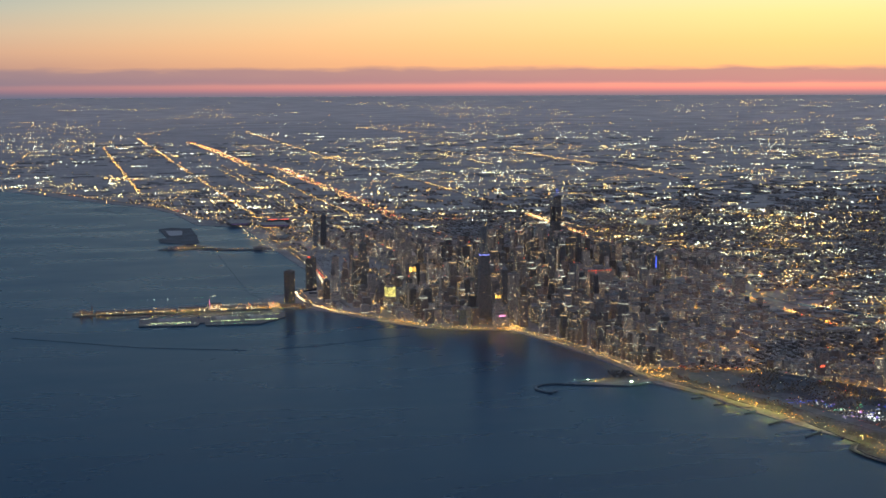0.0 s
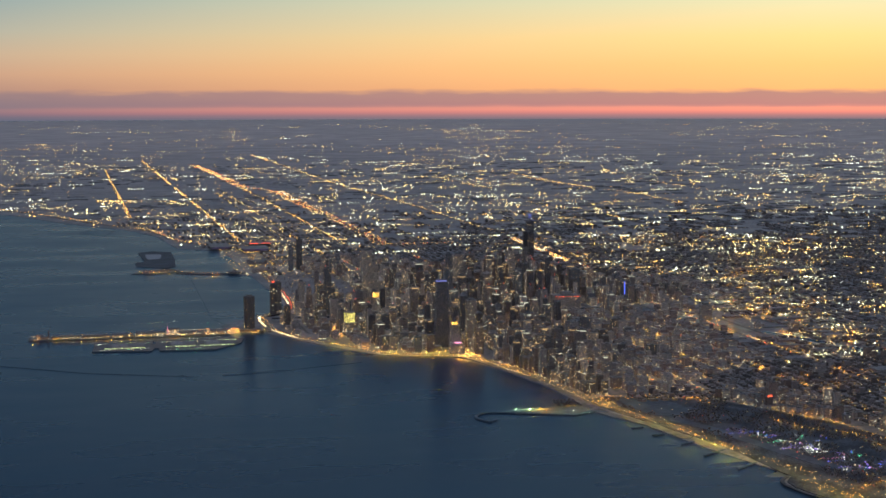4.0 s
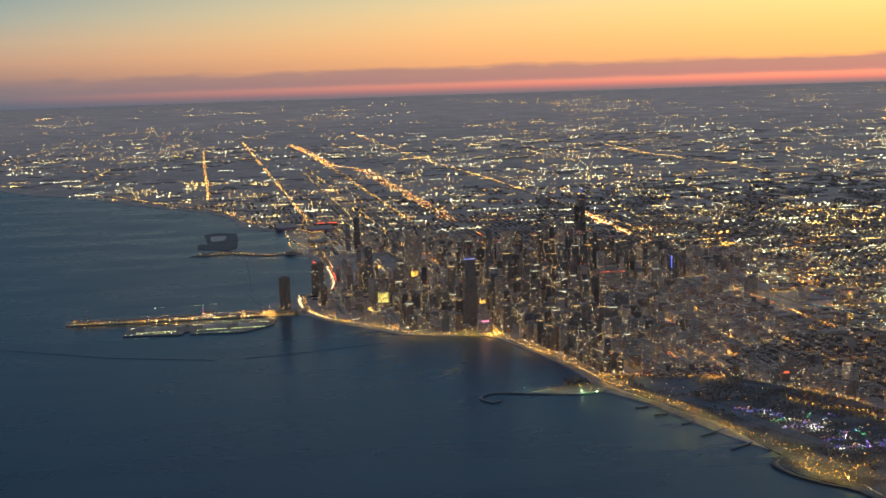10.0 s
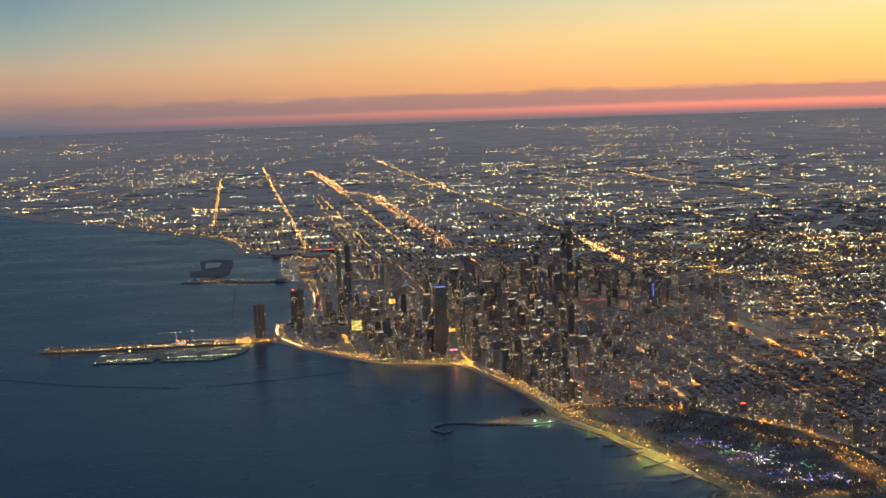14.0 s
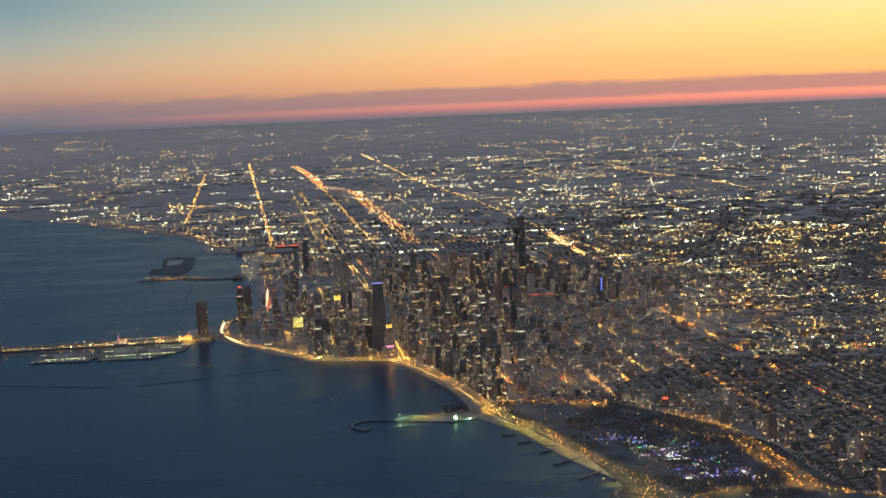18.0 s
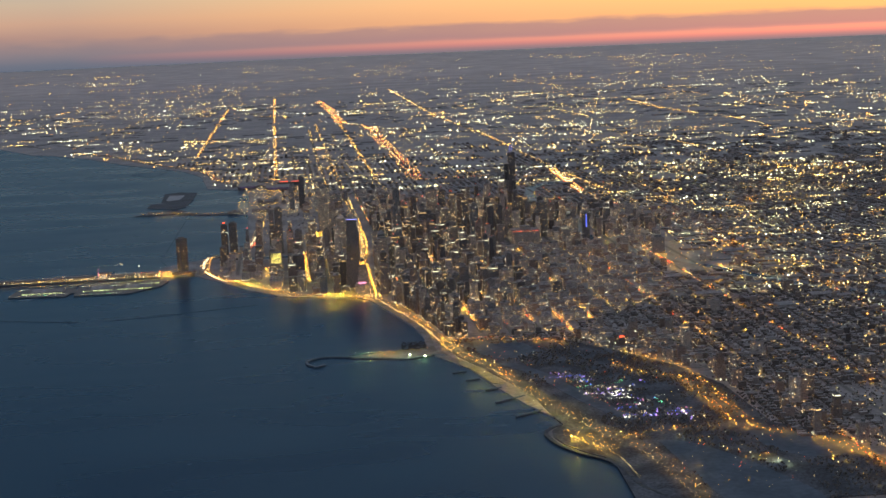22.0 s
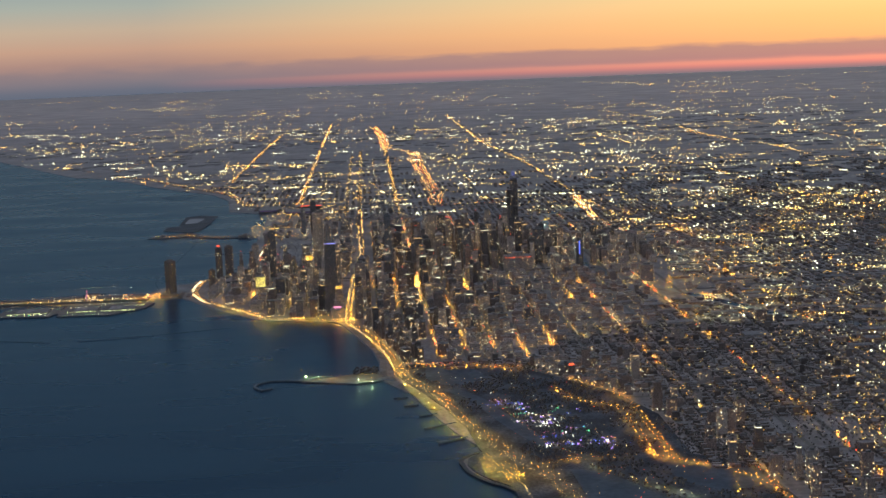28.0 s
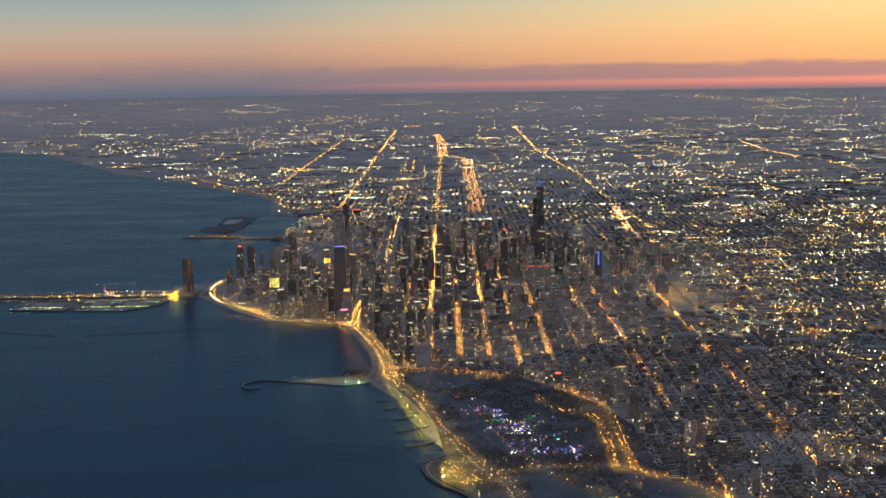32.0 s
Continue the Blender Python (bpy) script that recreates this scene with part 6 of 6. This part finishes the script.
b.face([(1.8 + 0.55 * math.cos(-math.pi * i / 4), 0.55 * math.sin(-math.pi * i / 4), 11.15) for i in range(8)])
part(b, "lens", [L_DRIVE], lantern, "glowing amber lens")
tagged(lamp_post, "tall steel street lamp with a glowing amber lens", "street lamp", "street lamps along the drive")
stretch_ = [p for p in DRIVE if 990 < p[1] < 5700]
count = 0
for sd in (-24, 24):
    for x, y, ux, uy in along(stretch_, 41, sd, 12):
        count += 1
        if count > 298:
            break
        copy_thing(lamp_post, Matrix.Translation(Vector((x, y, 0.8)) * S) @ Matrix.Rotation(math.atan2(uy, ux) + (math.pi / 2 if sd < 0 else -math.pi / 2), 4, "Z"))
lamp_post.location = Vector((DRIVE[8][0] + 24, DRIVE[8][1], 0.8)) * S

cars = Build()


def traffic(pts, lanes, gap, big=1.0, toward=1, tail=2):
    """Cars along a road: headlights on one carriageway, tail lights on the other."""
    for lane in lanes:
        for x, y, ux, uy in along(pts, gap, lane, rnd.uniform(0, gap)):
            if rnd.random() < 0.35:
                continue
            a = math.atan2(uy, ux)
            z = gz(x, y) + 1.2
            x, y = x + rnd.uniform(-1, 1), y + rnd.uniform(-6, 6)
            cars.box(x, y, z, 4.6, 1.9, 1.4, 0, 0, a)
            north = (lane > 0) == (toward > 0)
            k = size_at(x, y, 0.9 * big)
            cars.bulb(x - ux * 2.6, y - uy * 2.6, z + 1.0, k * rnd.uniform(0.8, 1.2), 1 if north else tail)


traffic([p for p in DRIVE if p[1] > 300], (7, 12, 17, -7, -12, -17), 40, 0.6, tail=3)
traffic([p for p in DRIVE if p[1] < 300], (7, -7), 120, 0.7)
traffic([p for p in DRIVE if 990 < p[1] < 3300], (9, 15), 22, 0.7)
traffic([p for p in DRIVE if 560 < p[1] < 1420], (5, 9, 13, 16), 9, 0.8)
traffic([p for p in DRIVE if -800 < p[1] < 300], (5, 9, 13, -9), 10, 0.75)
traffic([p for p in MICHIGAN if p[1] > -900], (5, 10, -5, -10), 22, 0.6, tail=3)
traffic([p for p in RYAN if p[1] < -3300], (6, 18, -6, -18), 110, 0.8)
traffic([p for p in KENNEDY if p[1] < -900], (5, 12, -5, -12), 36)
traffic([p for p in KENNEDY if p[1] > -900], (5, 12, -5, -12), 130, 0.7)
tagged(cars.link("cars", [M_CAR, L_HEAD, L_RED, F_SODIUM]), "dense evening traffic with white headlights and red tail lights", "cars", kind="stuff")

outer = Lamps()
for sd in (-22, 22):
    for x, y, ux, uy in along([p for p in DRIVE if p[1] < 1000], 80, sd):
        outer.add(rnd.choice((F_SODIUM, F_YELLOW)), x, y, 10, size_at(x, y, 0.6))
for side in (-17, -11, 11, 17):
    for x, y, ux, uy in along(DRIVE, 21, side, rnd.uniform(0, 19)):
        if 900 < y < 5700 and rnd.random() < (0.4 if y > 3300 else 0.55):
            outer.add(rnd.choice((L_SODIUM, L_YELLOW, L_WARM)), x + rnd.uniform(-1.5, 1.5), y + rnd.uniform(-6, 6), rnd.uniform(6, 10), rnd.choice((0.35, 0.45, 0.6, 0.8)) * (1.0 if y < 4300 else 0.5))
for _ in range(330):  # crossroads below the first towers and the spit's car park
    cx, cy, w, h = rnd.choice(((330, 2150, 45, 60), (330, 2150, 45, 60), (-180, 4830, 42, 80), (-180, 4830, 42, 80), (-205, 4920, 45, 60), (-205, 4920, 45, 60), (-235, 5010, 30, 50), (60, 3400, 50, 60), (1300, 1130, 90, 50)))
    outer.add(rnd.choice((L_YELLOW, L_YELLOW, L_WARM)), cx + rnd.uniform(-w, w), cy + rnd.uniform(-h, h), 7, rnd.uniform(0.4, 0.85) * (1.0 if cy < 4300 else 0.5))
for _ in range(26):  # paths on the sandy spit
    t = rnd.random()
    outer.add(rnd.choice((L_YELLOW, L_SODIUM)), 460 - 300 * t + rnd.uniform(-12, 12), 3490 - 30 * t + rnd.uniform(-1, 1) * (20 + 50 * t), 8, rnd.uniform(0.3, 0.6))
for x, y, ux, uy in along([(-238, 5035), (-256, 5120), (-268, 5320)], 15):  # white lamps along the point's path
    outer.add(L_WARM, x + rnd.uniform(-2, 2), y, 7, rnd.uniform(0.6, 0.8))
for x, y, ux, uy in along([(-470, 4940), (-583, 5121), (-700, 5290)], 46):  # lit path between harbour and pond
    outer.add(rnd.choice((L_YELLOW, L_YARD)), x + rnd.uniform(-8, 8), y, 12, rnd.uniform(0.5, 0.8))
outer.link("lakefront_lights", "amber lamps along the lakefront drive and paths")


def floodlight(x, y, mat, label, r=1.3, h=18):
    root = base_at("floodlight", x, y)
    b = Build()
    b.prism([(0.35 * math.cos(math.pi * i / 3), 0.35 * math.sin(math.pi * i / 3)) for i in range(6)], 0, h + 1, 0, 0, 0.6)
    part(b, "pole", [M_STEEL], root)
    b = Build()
    b.prism([(r * math.cos(math.pi * i / 4), r * math.sin(math.pi * i / 4)) for i in range(8)], h, h + r, 0, 0, 0.6, bottom=True)
    part(b, "lamp_head", [mat], root, "bright lamp head")
    tagged(root, label, "floodlight", "floodlights along the shore")


for x, y in ((451, 3453), (400, 3472), (244, 3560), (190, 3590)):
    floodlight(x, y, L_SHORE_GREEN, "floodlight with a greenish white head on the mole", 0.95, 10)
for i in range(13):
    y = 4660 - 78 * i
    floodlight(shore_x(y) - 14, y, L_SHORE, "tall lakeside floodlight with a yellow head", 0.5)
for x, y in ((705, 2042), (530, 2098), (470, 2112), (930, 1700), (-152, 4985), (-225, 5060), (-150, 4900), (1340, 1190)):
    floodlight(x, y, L_SHORE, "lakefront floodlight with a yellow head", 0.6)

# ---- park: illuminated garden, lamps, bare trees ----
zoo = Lamps()
for _ in range(92):  # strings of bulbs between the trees
    cx, cy, w, h = rnd.choice(((-330, 4060, 60, 50), (-360, 4130, 60, 40), (-480, 4230, 80, 60), (-400, 4330, 70, 90), (-400, 4330, 70, 90), (-480, 4460, 90, 80), (-480, 4460, 90, 80), (-550, 4600, 60, 60), (-590, 4690, 40, 40), (-440, 4640, 50, 50)))
    x, y = cx + rnd.gauss(0, w * 0.5), cy + rnd.gauss(0, h * 0.5)
    a = rnd.choice((0.0, 0.15, -0.2, 1.3, 1.8))
    mat = rnd.choice((L_BLUE, L_BLUE, L_BLUE, L_VIOLET, L_VIOLET, L_VIOLET, L_WHITE, L_WHITE, L_PINK, L_GREEN, L_WARM))
    n = rnd.choice((2, 4, 7, 10, 14))
    for i in range(n):
        zoo.add(mat if rnd.random() < 0.9 else L_WHITE, x + 6 * i * math.cos(a) + rnd.uniform(-2, 2), y + 6 * i * math.sin(a) + rnd.uniform(-2, 2), rnd.uniform(2, 8), rnd.choice((0.4, 0.5, 0.7, 1.0, 1.3)))
zoo.link("festive_lights", "blue, violet and white festive lights in bare trees")
pk = Lamps()
for _ in range(520):
    x, y = rnd.uniform(-800, -60), rnd.uniform(3350, 5500)
    if x < -0.33 * (y - 3300) - 420 or x > shore_x(y) - 130:
        continue
    pk.add(rnd.choice((L_SODIUM, L_WARM, L_WARM, L_WHITE, L_RED)), x, y, 6, rnd.uniform(0.35, 0.65))
for _ in range(3800):
    x, y = rnd.uniform(-4600, -800), rnd.uniform(1200, 5900)
    if noise.noise((x / 500, y / 500, 3.0)) + rnd.uniform(-0.4, 0.4) < 0:
        continue
    pk.add(rnd.choice((L_SODIUM, L_SODIUM, L_YELLOW, L_YELLOW, L_WARM, L_WHITE)), x, y, rnd.uniform(6, 12), rnd.uniform(0.35, 0.7))
# extra lamps added to brighten these quarters where sunset haze is missing
for _ in range(2400):
    x, y = rnd.uniform(-3600, -850), rnd.uniform(600, 3700)
    if noise.noise((x / 380, y / 380, 5.0)) + rnd.uniform(-0.3, 0.3) > 0.05:
        pk.add(rnd.choice((L_SODIUM, L_YELLOW, L_YELLOW, L_WARM, L_YARD)), x, y, rnd.uniform(6, 12), rnd.uniform(0.4, 0.85))
pk.link("neighbourhood_lights", "scattered lamps among park paths and house rows, some added for brightness")

trees = Build()


def bare_tree(x, y, h, limbs=4):
    """Tapered trunk with spreading limbs, each a thin three-sided spike that fans into twigs."""
    k = len(trees.v)
    w = 0.03 * h
    trees.v += [(x - w, y - w, 0.1), (x + w, y - w, 0.1), (x, y + w, 0.1), (x, y, h * 0.75)]
    for f in ((0, 1, 3), (1, 2, 3), (2, 0, 3)):
        trees.f.append(tuple(k + q for q in f))
        trees.m.append(0)
    a = rnd.uniform(0, 6.28)
    for i in range(limbs):
        a += 6.28 / limbs * rnd.uniform(0.7, 1.3)
        z, r, t = h * rnd.uniform(0.25, 0.5), h * rnd.uniform(0.22, 0.4), h * rnd.uniform(0.7, 1.0)
        c, s_ = math.cos(a), math.sin(a)
        k = len(trees.v)
        g = 0.16 * h
        trees.v += [(x, y, z), (x + c * r - s_ * g, y + s_ * r + c * g, t * 0.86), (x + c * r * 0.7, y + s_ * r * 0.7, t), (x + c * r + s_ * g, y + s_ * r - c * g, t * 0.8)]
        for f in ((0, 1, 2), (0, 2, 3)):
            trees.f.append(tuple(k + q for q in f))
            trees.m.append(0)


for _ in range(7600):
    x, y = rnd.uniform(-950, 90), rnd.uniform(3300, 5650)
    if x < -0.33 * (y - 3300) - 420 or x > shore_x(y) - 115 or x > drive_x(y) - 34 or on_ice(x, y) or noise.noise((x / 160, y / 160, 2.0)) < -0.12:
        continue
    bare_tree(x, y, rnd.uniform(9, 16), 5)
for _ in range(220):  # bushes and trees at the root of the spit
    x, y = rnd.uniform(190, 330), rnd.uniform(3310, 3440)
    if x < shore_x(y) + 120:
        bare_tree(x - 20, y, rnd.uniform(8, 13), 6)
for _ in range(18000):
    x, y = rnd.uniform(-3400, -620), rnd.uniform(2600, 5900)
    if x > -740 - max(0, y - 4860) * 0.7 and y > 3300:
        continue
    bare_tree(grid_x(-28 + 100.6 * round((x + 28) / 100.6), y) + rnd.choice((-8, 8, rnd.uniform(-50, 50), rnd.uniform(-50, 50), rnd.uniform(-50, 50), rnd.uniform(-50, 50))), y, rnd.uniform(8, 14))
for _ in range(500):
    x, y = rnd.uniform(330, 900), rnd.uniform(-1350, 180)
    bare_tree(x, y, rnd.uniform(8, 13))
tagged(trees.link("bare_trees", [M_BARK]), "leafless winter trees in parks and along streets", "trees", kind="stuff")
